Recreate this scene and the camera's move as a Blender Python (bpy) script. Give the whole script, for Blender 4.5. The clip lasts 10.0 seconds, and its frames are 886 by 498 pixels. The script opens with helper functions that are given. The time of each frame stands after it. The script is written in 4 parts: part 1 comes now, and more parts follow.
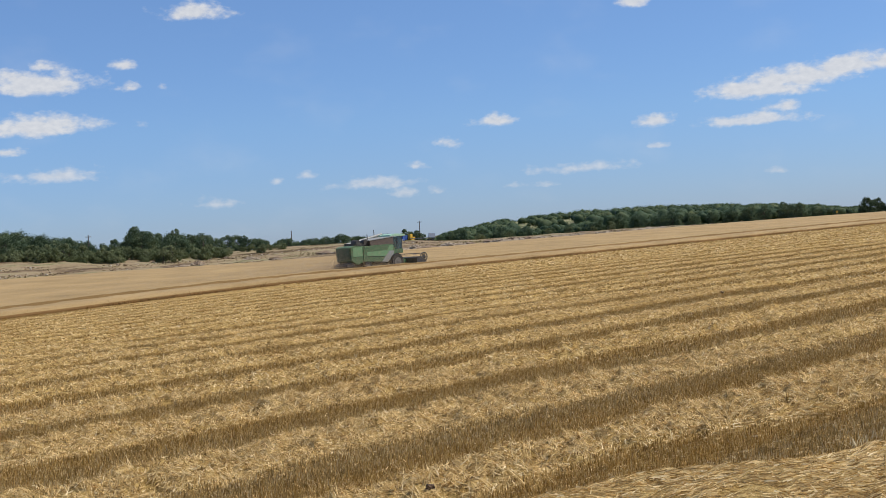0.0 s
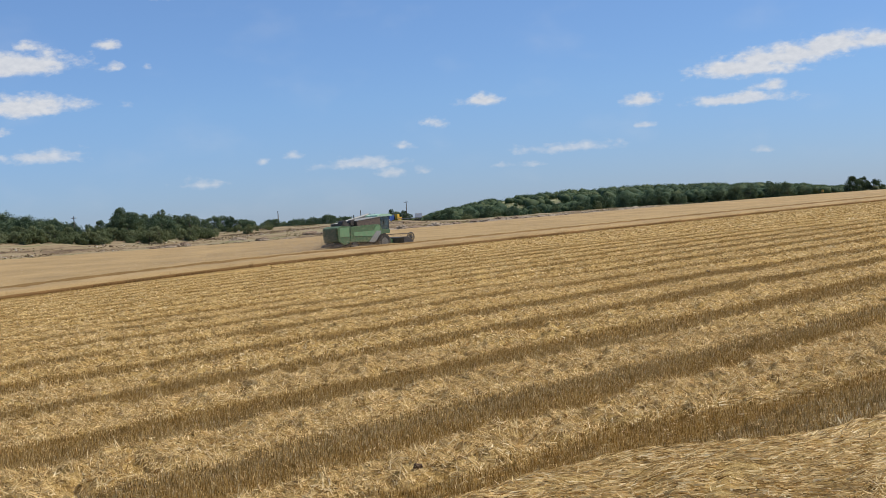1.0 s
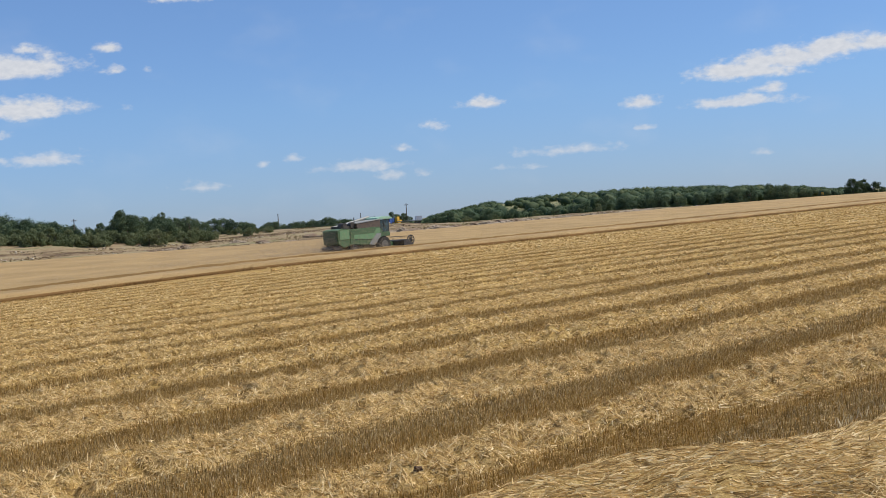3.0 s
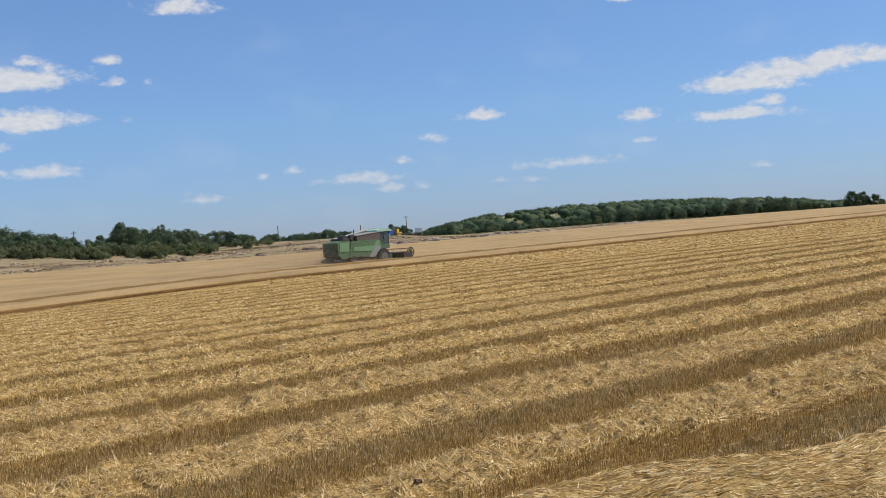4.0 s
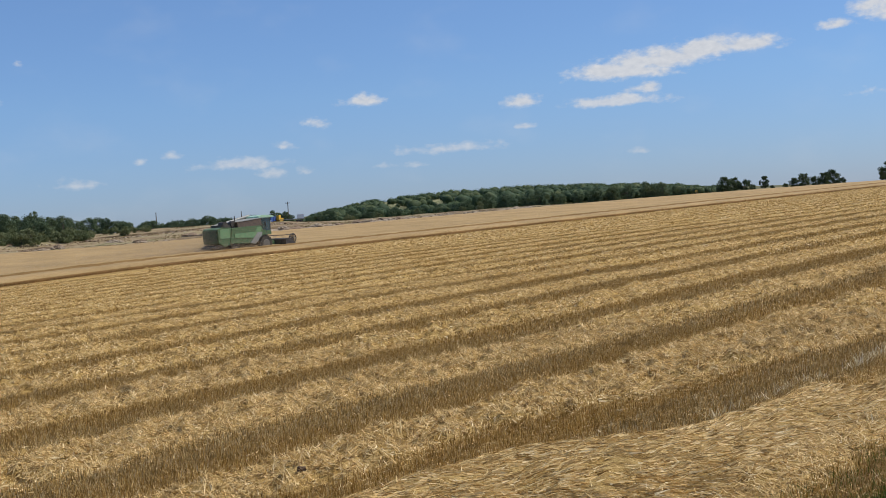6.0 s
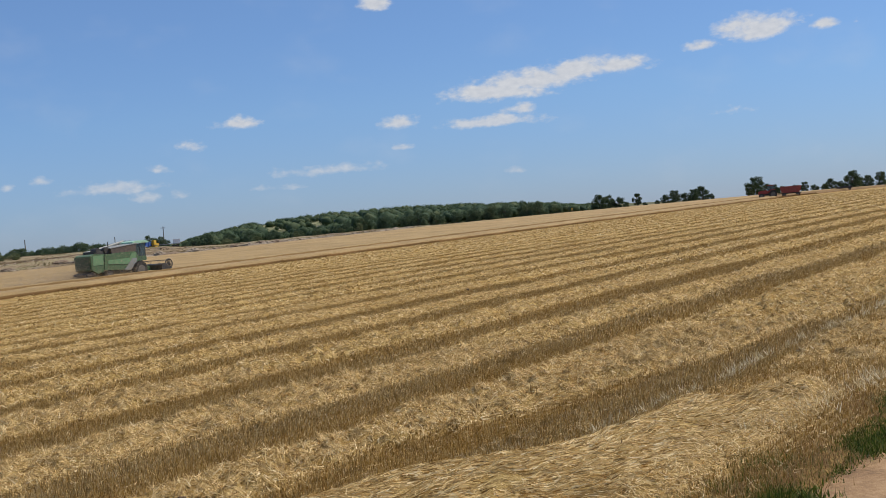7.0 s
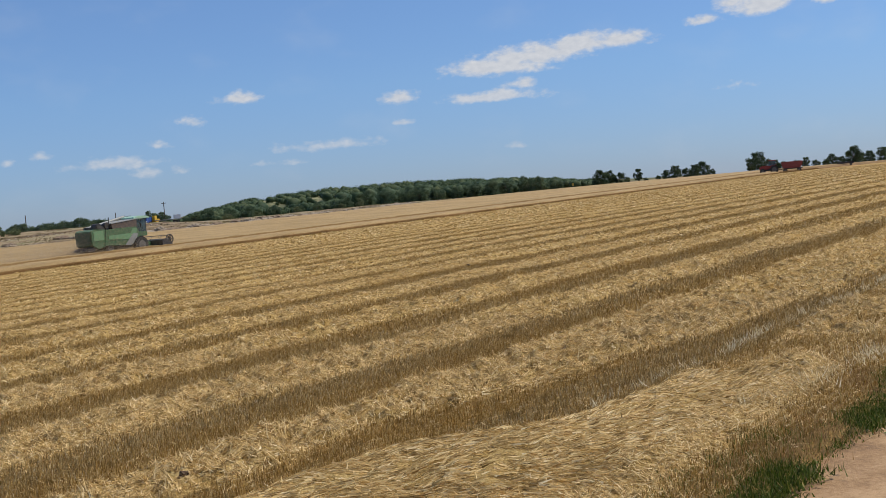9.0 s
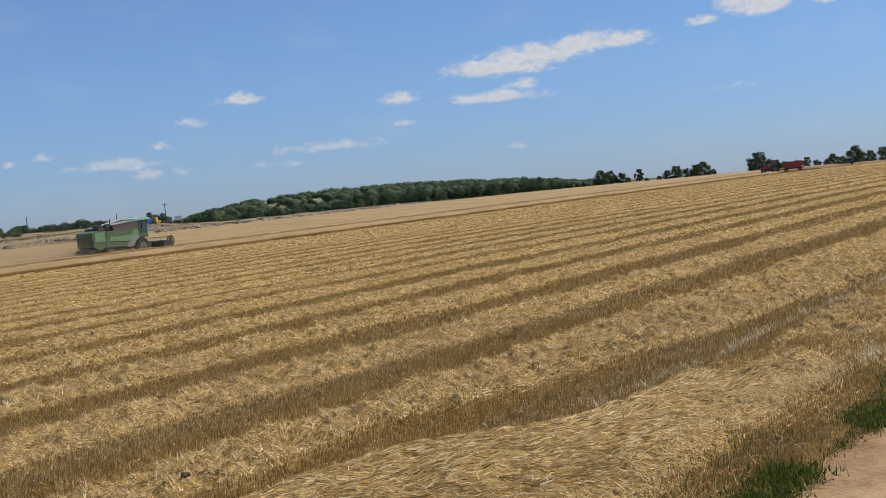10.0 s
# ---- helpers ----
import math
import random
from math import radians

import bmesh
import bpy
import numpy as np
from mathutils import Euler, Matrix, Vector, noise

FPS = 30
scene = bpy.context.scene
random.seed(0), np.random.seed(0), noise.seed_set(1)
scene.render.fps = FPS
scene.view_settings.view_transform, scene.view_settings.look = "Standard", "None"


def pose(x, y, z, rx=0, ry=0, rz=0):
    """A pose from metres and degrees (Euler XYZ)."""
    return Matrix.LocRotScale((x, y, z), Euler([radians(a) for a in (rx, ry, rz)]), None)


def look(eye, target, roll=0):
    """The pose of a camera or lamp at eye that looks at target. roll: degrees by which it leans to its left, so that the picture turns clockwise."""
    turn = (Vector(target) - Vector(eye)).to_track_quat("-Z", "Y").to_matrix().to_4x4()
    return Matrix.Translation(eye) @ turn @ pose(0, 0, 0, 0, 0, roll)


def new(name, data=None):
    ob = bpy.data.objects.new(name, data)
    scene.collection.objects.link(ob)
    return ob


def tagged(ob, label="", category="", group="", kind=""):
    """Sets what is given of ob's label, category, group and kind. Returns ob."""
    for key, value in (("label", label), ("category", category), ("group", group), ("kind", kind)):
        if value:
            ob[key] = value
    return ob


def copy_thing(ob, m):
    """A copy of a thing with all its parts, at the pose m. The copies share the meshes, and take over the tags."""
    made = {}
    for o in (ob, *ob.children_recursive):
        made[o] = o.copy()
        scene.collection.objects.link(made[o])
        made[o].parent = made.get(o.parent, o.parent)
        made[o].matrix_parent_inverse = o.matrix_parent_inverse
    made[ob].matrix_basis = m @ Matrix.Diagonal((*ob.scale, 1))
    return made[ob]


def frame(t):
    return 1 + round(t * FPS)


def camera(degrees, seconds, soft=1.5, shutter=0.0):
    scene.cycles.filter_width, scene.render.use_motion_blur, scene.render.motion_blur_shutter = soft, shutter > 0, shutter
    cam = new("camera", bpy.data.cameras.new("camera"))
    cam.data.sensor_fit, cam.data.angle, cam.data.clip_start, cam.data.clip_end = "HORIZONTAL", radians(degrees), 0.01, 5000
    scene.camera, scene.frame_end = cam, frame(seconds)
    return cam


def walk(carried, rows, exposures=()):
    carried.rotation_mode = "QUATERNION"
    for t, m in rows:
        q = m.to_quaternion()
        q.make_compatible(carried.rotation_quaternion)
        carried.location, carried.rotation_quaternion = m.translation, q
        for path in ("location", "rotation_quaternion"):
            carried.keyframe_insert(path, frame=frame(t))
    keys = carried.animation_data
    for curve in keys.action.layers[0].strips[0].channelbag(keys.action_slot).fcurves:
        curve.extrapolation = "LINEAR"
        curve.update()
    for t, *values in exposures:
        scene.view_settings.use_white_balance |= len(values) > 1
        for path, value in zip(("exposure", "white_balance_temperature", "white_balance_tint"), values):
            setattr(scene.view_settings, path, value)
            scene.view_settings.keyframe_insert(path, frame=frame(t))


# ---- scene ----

# ---- camera ----
cam = camera(41.7, 10.0, soft=0.8)
EYE = 3.1
# seconds, tilt from straight down, lean, heading (degrees); the eye stays where it is
TURNS = [
    (0.0, 89.638, 3.434, -0.022), (0.5, 89.011, 3.549, -0.629), (1.0, 88.616, 3.605, -0.668),
    (1.5, 88.291, 3.564, -0.634), (2.0, 88.367, 3.596, -0.645), (3.5, 89.07, 3.616, -0.668),
    (4.0, 89.348, 3.611, -0.676), (4.5, 89.201, 3.644, -0.68), (5.0, 88.702, 3.582, -0.699),
    (5.2, 88.348, 3.45, -0.66), (5.3, 87.61, 3.3, -1.026), (5.4, 87.118, 3.1, -3.0),
    (5.5, 86.781, 3.016, -4.436), (5.6, 87.7, 3.2, -5.534), (5.7, 87.9, 3.45, -6.15),
    (5.8, 88.25, 3.65, -6.27), (5.9, 88.25, 3.78, -6.3), (6.0, 88.274, 3.828, -6.462),
    (6.1, 87.95, 3.9, -7.7), (6.2, 88.11, 3.995, -8.823), (6.45, 88.25, 4.3, -10.9),
    (6.8, 88.65, 4.7, -12.2), (7.3, 88.98, 4.876, -12.459), (7.5, 88.638, 4.869, -12.436),
    (8.0, 88.068, 4.856, -12.402), (8.5, 87.832, 4.89, -12.328), (9.0, 87.653, 4.832, -12.372),
    (9.5, 88.238, 4.952, -12.362), (10.0, 87.694, 4.959, -12.324),
]
walk(cam, [(t, pose(0, 0, EYE, rx, ry, rz)) for t, rx, ry, rz in TURNS], exposures=[(0.0, -0.02), (5.2, -0.02), (6.0, -0.11), (7.3, -0.16), (10.0, -0.16)])


# ---- node helpers ----
def material(name):
    m = bpy.data.materials.new(name)
    m.use_nodes = True
    nt = m.node_tree
    return m, nt, nt.nodes["Principled BSDF"]


def node(nt, kind, props=None, **ins):
    n = nt.nodes.new(kind)
    for k, v in (props or {}).items():
        setattr(n, k, v)
    for k, v in ins.items():
        key = int(k[1:]) if k[0] == "i" and k[1:].isdigit() else k.replace("_", " ")
        sock = n.inputs[key]
        if isinstance(v, bpy.types.NodeSocket):
            nt.links.new(v, sock)
        else:
            sock.default_value = v
    return n


def calc(nt, op, a, b=0.0, c=0.0, clamp=False):
    n = node(nt, "ShaderNodeMath", {"operation": op, "use_clamp": clamp}, i0=a, i1=b, i2=c)
    return n.outputs[0]


def ramp(nt, fac, stops):
    n = node(nt, "ShaderNodeValToRGB", None, Fac=fac)
    e = n.color_ramp.elements
    while len(e) < len(stops):
        e.new(0.5)
    for el, (p, c) in zip(e, stops):
        el.position, el.color = p, (*c, 1)
    return n.outputs["Color"]


def mix(nt, fac, a, b, blend="MIX"):
    n = node(nt, "ShaderNodeMix", {"data_type": "RGBA", "blend_type": blend})
    for key, v in ((0, fac), (6, a), (7, b)):
        if isinstance(v, bpy.types.NodeSocket):
            nt.links.new(v, n.inputs[key])
        else:
            n.inputs[key].default_value = (*v, 1) if isinstance(v, tuple) else v
    return n.outputs[2]


def ease(nt, x, lo, hi):
    n = node(nt, "ShaderNodeMapRange", {"interpolation_type": "SMOOTHSTEP"}, i0=x, i1=lo, i2=hi, i3=0.0, i4=1.0)
    return n.outputs[0]


def noisy(nt, vec, scale, detail=4.0, rough=0.55):
    return node(nt, "ShaderNodeTexNoise", None, Vector=vec, Scale=scale, Detail=detail, Roughness=rough).outputs["Fac"]


def bumped(nt, bsdf, height, strength, distance):
    b = node(nt, "ShaderNodeBump", None, Strength=strength, Distance=distance, Height=height)
    nt.links.new(b.outputs[0], bsdf.inputs["Normal"])


# ---- world: clear summer sky with small fair-weather clouds ----
SUN_UP, SUN_AT = 58.0, 86.0
world = bpy.data.worlds.new("sky")
scene.world = world
world.use_nodes = True
wt = world.node_tree
wt.nodes.clear()
sky = node(wt, "ShaderNodeTexSky", {"sky_type": "NISHITA", "sun_disc": False, "sun_elevation": radians(SUN_UP), "sun_rotation": radians(SUN_AT),
                                    "air_density": 1.0, "dust_density": 0.15, "ozone_density": 4.0, "altitude": 150.0})
way = node(wt, "ShaderNodeTexCoord").outputs["Generated"]
xyz = node(wt, "ShaderNodeSeparateXYZ", None, Vector=way)
head_deg = calc(wt, "MULTIPLY", calc(wt, "ARCTAN2", xyz.outputs[0], xyz.outputs[1]), 57.2958)
up_deg = calc(wt, "MULTIPLY", calc(wt, "ARCSINE", xyz.outputs[2]), 57.2958)
flat_way = node(wt, "ShaderNodeCombineXYZ", None, X=head_deg, Y=calc(wt, "MULTIPLY", up_deg, 1.7), Z=0.0).outputs[0]
puff = noisy(wt, flat_way, 0.75, 5.0, 0.55)
billow = noisy(wt, flat_way, 2.6, 4.0, 0.5)
# heading, height, half width, half height (degrees), density
CLOUDS = [
    (-18.9, 8.35, 3.3, 0.58, 1.0), (-18.5, 9.15, 0.9, 0.3, 0.7), (-18.9, 6.4, 2.9, 0.55, 1.05), (-18.2, 4.1, 2.5, 0.36, 0.8),
    (-20.3, 5.3, 0.8, 0.2, 0.6), (-11.4, 11.6, 1.8, 0.42, 0.85), (-14.8, 9.2, 0.6, 0.25, 0.75), (-14.6, 8.15, 0.6, 0.22, 0.6),
    (-13.1, 8.2, 0.25, 0.2, 0.6), (-14.1, 6.4, 0.5, 0.2, 0.55), (2.7, 5.75, 1.2, 0.32, 0.9), (0.6, 4.8, 0.7, 0.22, 0.5),
    (-1.1, 3.75, 0.6, 0.22, 0.55), (-3.3, 3.05, 2.2, 0.34, 0.75), (-1.6, 2.5, 0.8, 0.26, 0.65), (-0.2, 2.5, 0.5, 0.2, 0.55),
    (-6.5, 3.6, 0.6, 0.2, 0.5), (-10.8, 2.45, 1.3, 0.28, 0.55), (-7.9, 3.4, 0.3, 0.15, 0.45), (7.3, 3.15, 2.7, 0.27, 0.62),
    (3.5, 2.55, 0.8, 0.18, 0.5), (5.4, 2.5, 0.5, 0.15, 0.45), (10.9, 5.2, 1.05, 0.36, 0.95), (10.6, 4.0, 0.75, 0.18, 0.6),
    (15.3, 4.85, 2.9, 0.3, 0.85), (16.7, 5.4, 1.0, 0.26, 0.7), (15.6, 6.25, 2.8, 0.5, 1.1), (17.4, 6.65, 3.0, 0.55, 1.15), (19.6, 6.95, 2.4, 0.5, 1.1),
    (21.4, 7.0, 1.9, 0.45, 0.95), (16.3, 2.4, 0.7, 0.15, 0.5), (10.0, 11.0, 1.0, 0.4, 0.95), (28.2, 8.0, 2.2, 0.62, 1.05),
    (25.6, 7.5, 0.9, 0.25, 0.8), (31.2, 7.8, 0.8, 0.22, 0.7), (32.6, 7.75, 0.25, 0.15, 0.5), (26.6, 4.3, 0.9, 0.2, 0.45),
    (-27.0, 7.0, 3.0, 0.7, 1.0), (-34.0, 11.0, 3.0, 0.8, 1.0), (40.0, 9.0, 3.5, 0.8, 1.0), (52.0, 6.0, 3.0, 0.6, 0.9),
]
cg = bpy.data.node_groups.new("cloud_shape", "ShaderNodeTree")
for nm in ("head", "up", "head0", "up0", "wide", "high", "dense", "before"):
    cg.interface.new_socket(nm, in_out="INPUT", socket_type="NodeSocketFloat")
cg.interface.new_socket("mask", in_out="OUTPUT", socket_type="NodeSocketFloat")
gi, go = cg.nodes.new("NodeGroupInput"), cg.nodes.new("NodeGroupOutput")
ga = calc(cg, "DIVIDE", calc(cg, "SUBTRACT", gi.outputs[0], gi.outputs[2]), gi.outputs[4])
ge = calc(cg, "DIVIDE", calc(cg, "SUBTRACT", gi.outputs[1], gi.outputs[3]), gi.outputs[5])
ge = calc(cg, "MAXIMUM", ge, calc(cg, "MULTIPLY", ge, -1.5))  # flatter underneath
gd = calc(cg, "ADD", calc(cg, "MULTIPLY", ga, ga), calc(cg, "MULTIPLY", ge, ge))
gm = calc(cg, "MULTIPLY", calc(cg, "SUBTRACT", 1.08, calc(cg, "SQRT", gd)), gi.outputs[6])
cg.links.new(calc(cg, "MAXIMUM", gm, gi.outputs[7]), go.inputs[0])
mask = -1.5
for a0, e0, wa, we, dn in CLOUDS:
    c = (a0, e0, wa, we * 1.3, dn)
    g = wt.nodes.new("ShaderNodeGroup")
    g.node_tree = cg
    for i, v in enumerate((head_deg, up_deg, *c, mask)):
        if isinstance(v, bpy.types.NodeSocket):
            wt.links.new(v, g.inputs[i])
        else:
            g.inputs[i].default_value = v
    mask = g.outputs[0]
lump = calc(wt, "ADD", calc(wt, "MULTIPLY", calc(wt, "SUBTRACT", puff, 0.5), 1.9), calc(wt, "MULTIPLY", calc(wt, "SUBTRACT", billow, 0.5), 0.6))
cover = ease(wt, calc(wt, "ADD", mask, lump), -0.05, 0.75)
haze = noisy(wt, flat_way, 0.22, 3.0, 0.5)
cover = calc(wt, "MAXIMUM", calc(wt, "MULTIPLY", cover, calc(wt, "ADD", 0.55, calc(wt, "MULTIPLY", ease(wt, up_deg, 2.0, 6.5), 0.37))), calc(wt, "MULTIPLY", ease(wt, haze, 0.5, 0.8), 0.10))
white = mix(wt, billow, (5.6, 5.9, 6.5), (8.2, 8.2, 8.3))
tone = ramp(wt, calc(wt, "DIVIDE", up_deg, 20.0, clamp=True), [(0.0, (0.52, 0.66, 1.09)), (0.3, (0.73, 0.885, 1.17)), (1.0, (1.03, 1.13, 1.29))])
clear = mix(wt, 1.0, sky.outputs[0], tone, "MULTIPLY")
sky_col = mix(wt, cover, clear, white)
bg = node(wt, "ShaderNodeBackground", None, Color=sky_col, Strength=0.10)
wt.links.new(bg.outputs[0], node(wt, "ShaderNodeOutputWorld").inputs[0])

sun = new("sun", bpy.data.lights.new("sun", "SUN"))
sun.data.energy, sun.data.angle, sun.data.color = 4.4, radians(0.6), (1.0, 0.95, 0.87)
sa, se = radians(SUN_AT), radians(SUN_UP)
SUN_DIR = Vector((math.sin(sa) * math.cos(se), math.cos(sa) * math.cos(se), math.sin(se)))
sun.matrix_world = look(SUN_DIR * 200, (0, 0, 0))

# ---- the lie of the land: v runs across the swaths away from the track, u along them ----
ROW = radians(47.0)
SR, CR = math.sin(ROW), math.cos(ROW)
TRACK_V, FRINGE_V, SWATH_V, SWATH = 3.65, 5.5, 11.6, 4.6
CROP_V, TRAM_V, CROP_END, BANK_V = 99.0, 106.5, 180.0, 236.0
CROP_H = 0.62


def uv_of(x, y):
    return x * SR + y * CR, y * SR - x * CR


def xy_of(u, v):
    return u * SR - v * CR, u * CR + v * SR


def at(head, dist):
    """A place on the map by heading (degrees) and distance."""
    a = radians(head)
    return dist * math.sin(a), dist * math.cos(a)


def step(a, b, x):
    t = np.clip((x - a) / (b - a), 0, 1)
    return t * t * (3 - 2 * t)


def land(x, y):
    """The height of the bare ground."""
    x, y = np.asarray(x, float), np.asarray(y, float)
    u, v = uv_of(x, y)
    s = 0.02 * x
    z = np.where(s < 2.6, s, 2.6 + 1.5 * (1 - np.exp(-(np.maximum(s, 2.6) - 2.6) / 1.5)))
    z = np.where(z < -3, -3 - 2 * (1 - np.exp(-(-3 - np.minimum(z, -3)) / 2)), z)
    left = 1 - step(20, 75, u)
    z = z - 0.8 * left * step(30, 99, v) * (1 - step(110, 180, v))
    z = z + (1.35 + 1.1 * left - 0.9 * step(250, 420, u)) * step(99, 180, v)
    z = z + np.interp(u, [60, 99, 112, 125, 139, 154, 170, 198, 214, 240, 300, 380], [4.2, 4.2, 3.7, 3.5, 3.2, 3.4, 3.5, 3.1, 1.9, 1.4, 1.4, 0.3]) * step(183, BANK_V, v)
    z = z + 0.6 * (1 - step(70, 130, u)) * step(120, 180, v)
    hx, hy = x - 150, y - 830
    z = z + 10.5 * np.exp(-(hx / 150) ** 2 - (hy / 160) ** 2) + 6 * np.exp(-((x - 40) / 60) ** 2 - ((y - 860) / 120) ** 2)
    return z


def grain(x, y, s, k=0.0):
    """A cheap smooth random relief, about -1 to 1."""
    return (np.sin(x * 1.31 * s + 1.7 * np.sin(y * 0.83 * s + k)) + np.sin(y * 1.57 * s + 1.3 * np.sin(x * 0.71 * s + k * 2.1) + 0.6) + np.sin((x + y) * 0.93 * s + 2.1 * np.sin((x - y) * 0.47 * s) + k)) / 3


def headland_edge(u):
    """The near side of the first swath, which closes in on the track."""
    return 7.6 + 2.15 * np.exp(-np.maximum(u - 13.5, -0.8) / 7) + 0.12 * np.sin(u * 1.1)


def pale_line(u):
    return 7.4 - 0.012 * (u - 14) + 0.1 * np.sin(u * 0.9)


def lattice(ix, iy, k):
    """A fixed random number from 0 to 1 for every point of a square lattice."""
    h = (ix * 374761393 + iy * 668265263 + k * 1274126177) & 0xffffffff
    h = ((h ^ (h >> 13)) * 1274126177) & 0xffffffff
    return ((h ^ (h >> 16)) & 0xffff) / 65535.0


def lumps(x, y, size, k=0):
    """Irregular smooth lumps about that wide, 0 to 1."""
    x, y = np.asarray(x, float) / size, np.asarray(y, float) / size
    ix, iy = np.floor(x).astype(np.int64), np.floor(y).astype(np.int64)
    fx, fy = x - ix, y - iy
    fx, fy = fx * fx * (3 - 2 * fx), fy * fy * (3 - 2 * fy)
    a = lattice(ix, iy, k) * (1 - fx) + lattice(ix + 1, iy, k) * fx
    b = lattice(ix, iy + 1, k) * (1 - fx) + lattice(ix + 1, iy + 1, k) * fx
    return a * (1 - fy) + b * fy


def swath_phase(u, v):
    """Which swath, and how far on from it towards the next."""
    w = (v - SWATH_V) / SWATH + 0.03 * grain(u, v, 0.5) + 0.02 * grain(u, v, 1.3, 3.0) + 0.12 * grain(u, v, 0.11, 1.0) * step(38, 60, v)
    return np.floor(w), w - np.floor(w)


def swath_form(u, v):
    """0 between the swaths, 1 on top of one; the width wanders along the row."""
    f = swath_phase(u, v)[1]
    wide = 0.56 + 0.05 * grain(u, v, 0.35, 2.0) + 0.10 * (lumps(u * 0.2, v, 1.1, 4) - 0.5) + 0.03
    # the rise lies on the near side of each whole number
    d = np.abs(f - (1 - wide / 2))
    d = np.minimum(d, 1 - d)
    k = 1 - step(wide / 2 - 0.13, wide / 2 + 0.03, d)
    # farther up the field the straw is spread thinly over the gaps as well
    k = np.maximum(k, step(0.52, 0.75, lumps(u * 0.13, v, 1.6, 9)) * step(40, 78, v) * (0.45 + 0.25 * step(60, 140, u)))
    first = (1 - step(11.2, 11.7, v + 0.15 * grain(u, v, 0.8))) * step(-0.25, 0.35, v - headland_edge(u))
    k = np.where(v < 11.7, first, k) * (1 - step(CROP_V - 4, CROP_V, v))
    lodged = (1 - step(-0.3, 0.2, v - pale_line(u) + 0.2 - 1.9 * (1 - step(11, 14.3, u))))
    # towards the corner of the field the laid straw thins out to brown stubble
    lodged = lodged * (1 - 0.65 * step(14.6, 19.0, u + 2.2 * (lumps(u, v, 1.3, 6) - 0.5)) * step(0.25, 0.55, lumps(u * 0.5, v, 0.6, 8)))
    return np.maximum(k, lodged * step(4.4, 5.4, v))


def field_relief(x, y):
    u, v = uv_of(x, y)
    k = swath_form(u, v)
    r = np.hypot(x, y)
    along = u * (1 - 0.55 * step(30, 62, r))  # farther off the straw was drawn out along the rows
    heap = 0.13 + 0.15 * (lumps(along, v, 0.62, 1) - 0.5) + 0.17 * (lumps(along, v, 0.27, 2) - 0.5) + 0.07 * (lumps(u, v, 0.12, 3) - 0.5)
    # torn-up holes in the straw
    heap = heap - 0.11 * step(0.70, 0.86, lumps(u * 0.6, v, 0.33, 5))
    combed = 0.10 + 0.10 * (lumps(x, y, 0.9, 1) - 0.5) + 0.045 * (lumps(u * 0.35 + v * 0.35, v - u * 0.4, 0.16, 2) - 0.5)
    laid = (1 - step(9.0, 9.6, v)) * (1 - step(15, 17, u))
    heap = heap * (1 - 0.38 * step(35, 80, r))
    z = k * (heap * (1 - laid) + combed * laid) + 0.02 * (lumps(x, y, 0.5, 7) - 0.5)
    on = step(TRACK_V + 0.2, FRINGE_V, v) * (1 - step(CROP_V, CROP_V + 2, v)) * (1 - 0.4 * step(110, 160, r))
    return z * on - 0.3 * (1 - step(TRACK_V - 0.1, TRACK_V + 0.25, v)) * step(-1.3, -0.7, v)


# ---- materials ----
def lets_light_through(nt, bsdf, col, share):
    """Thin straw and leaves pass part of the light on."""
    t = node(nt, "ShaderNodeBsdfTranslucent", None, Color=col)
    m = node(nt, "ShaderNodeMixShader", None, Fac=share)
    nt.links.new(bsdf.outputs[0], m.inputs[1])
    nt.links.new(t.outputs[0], m.inputs[2])
    nt.links.new(m.outputs[0], nt.nodes["Material Output"].inputs["Surface"])


def straw_blades(name, stops, rough=0.6, patch=None, scale=4.5, share=0.28):
    m, nt, b = material(name)
    geo = node(nt, "ShaderNodeNewGeometry")
    col = ramp(nt, geo.outputs["Random Per Island"], stops)
    # random darker patches, also standing in for shaded pockets between blades
    if patch:
        f = ease(nt, noisy(nt, geo.outputs["Position"], scale, 4.0, 0.65), 0.36, 0.47)
        col = mix(nt, f, mix(nt, 0.7, col, patch), col)
    nt.links.new(col, b.inputs["Base Color"])
    b.inputs["Roughness"].default_value = rough
    b.inputs["Specular IOR Level"].default_value = 0.25
    lets_light_through(nt, b, col, share)
    return m


SWATH_STRAW = straw_blades("swath_straw", [(0.0, (0.28, 0.165, 0.05)), (0.2, (0.48, 0.312, 0.107)), (0.55, (0.71, 0.495, 0.198)), (0.85, (0.83, 0.625, 0.295)), (1.0, (0.92, 0.77, 0.46))], patch=(0.25, 0.15, 0.045), scale=4.0)
STUBBLE_STRAW = straw_blades("stubble_straw", [(0.0, (0.16, 0.088, 0.02)), (0.4, (0.39, 0.23, 0.054)), (0.8, (0.57, 0.37, 0.11)), (1.0, (0.84, 0.65, 0.32))], patch=(0.25, 0.15, 0.042), scale=1.6)
GREY_STUBBLE = straw_blades("grey_stubble", [(0.0, (0.15, 0.094, 0.028)), (0.4, (0.355, 0.235, 0.078)), (0.75, (0.53, 0.385, 0.16)), (1.0, (0.85, 0.71, 0.43))], patch=(0.23, 0.155, 0.053), scale=1.6)
PALE_STRAW = straw_blades("pale_straw", [(0.0, (0.46, 0.33, 0.14)), (0.5, (0.72, 0.59, 0.32)), (1.0, (0.90, 0.82, 0.58))], share=0.35)
GRASS = straw_blades("verge_grass", [(0.0, (0.04, 0.05, 0.006)), (0.5, (0.08, 0.122, 0.013)), (0.85, (0.17, 0.195, 0.025)), (1.0, (0.44, 0.33, 0.10))])
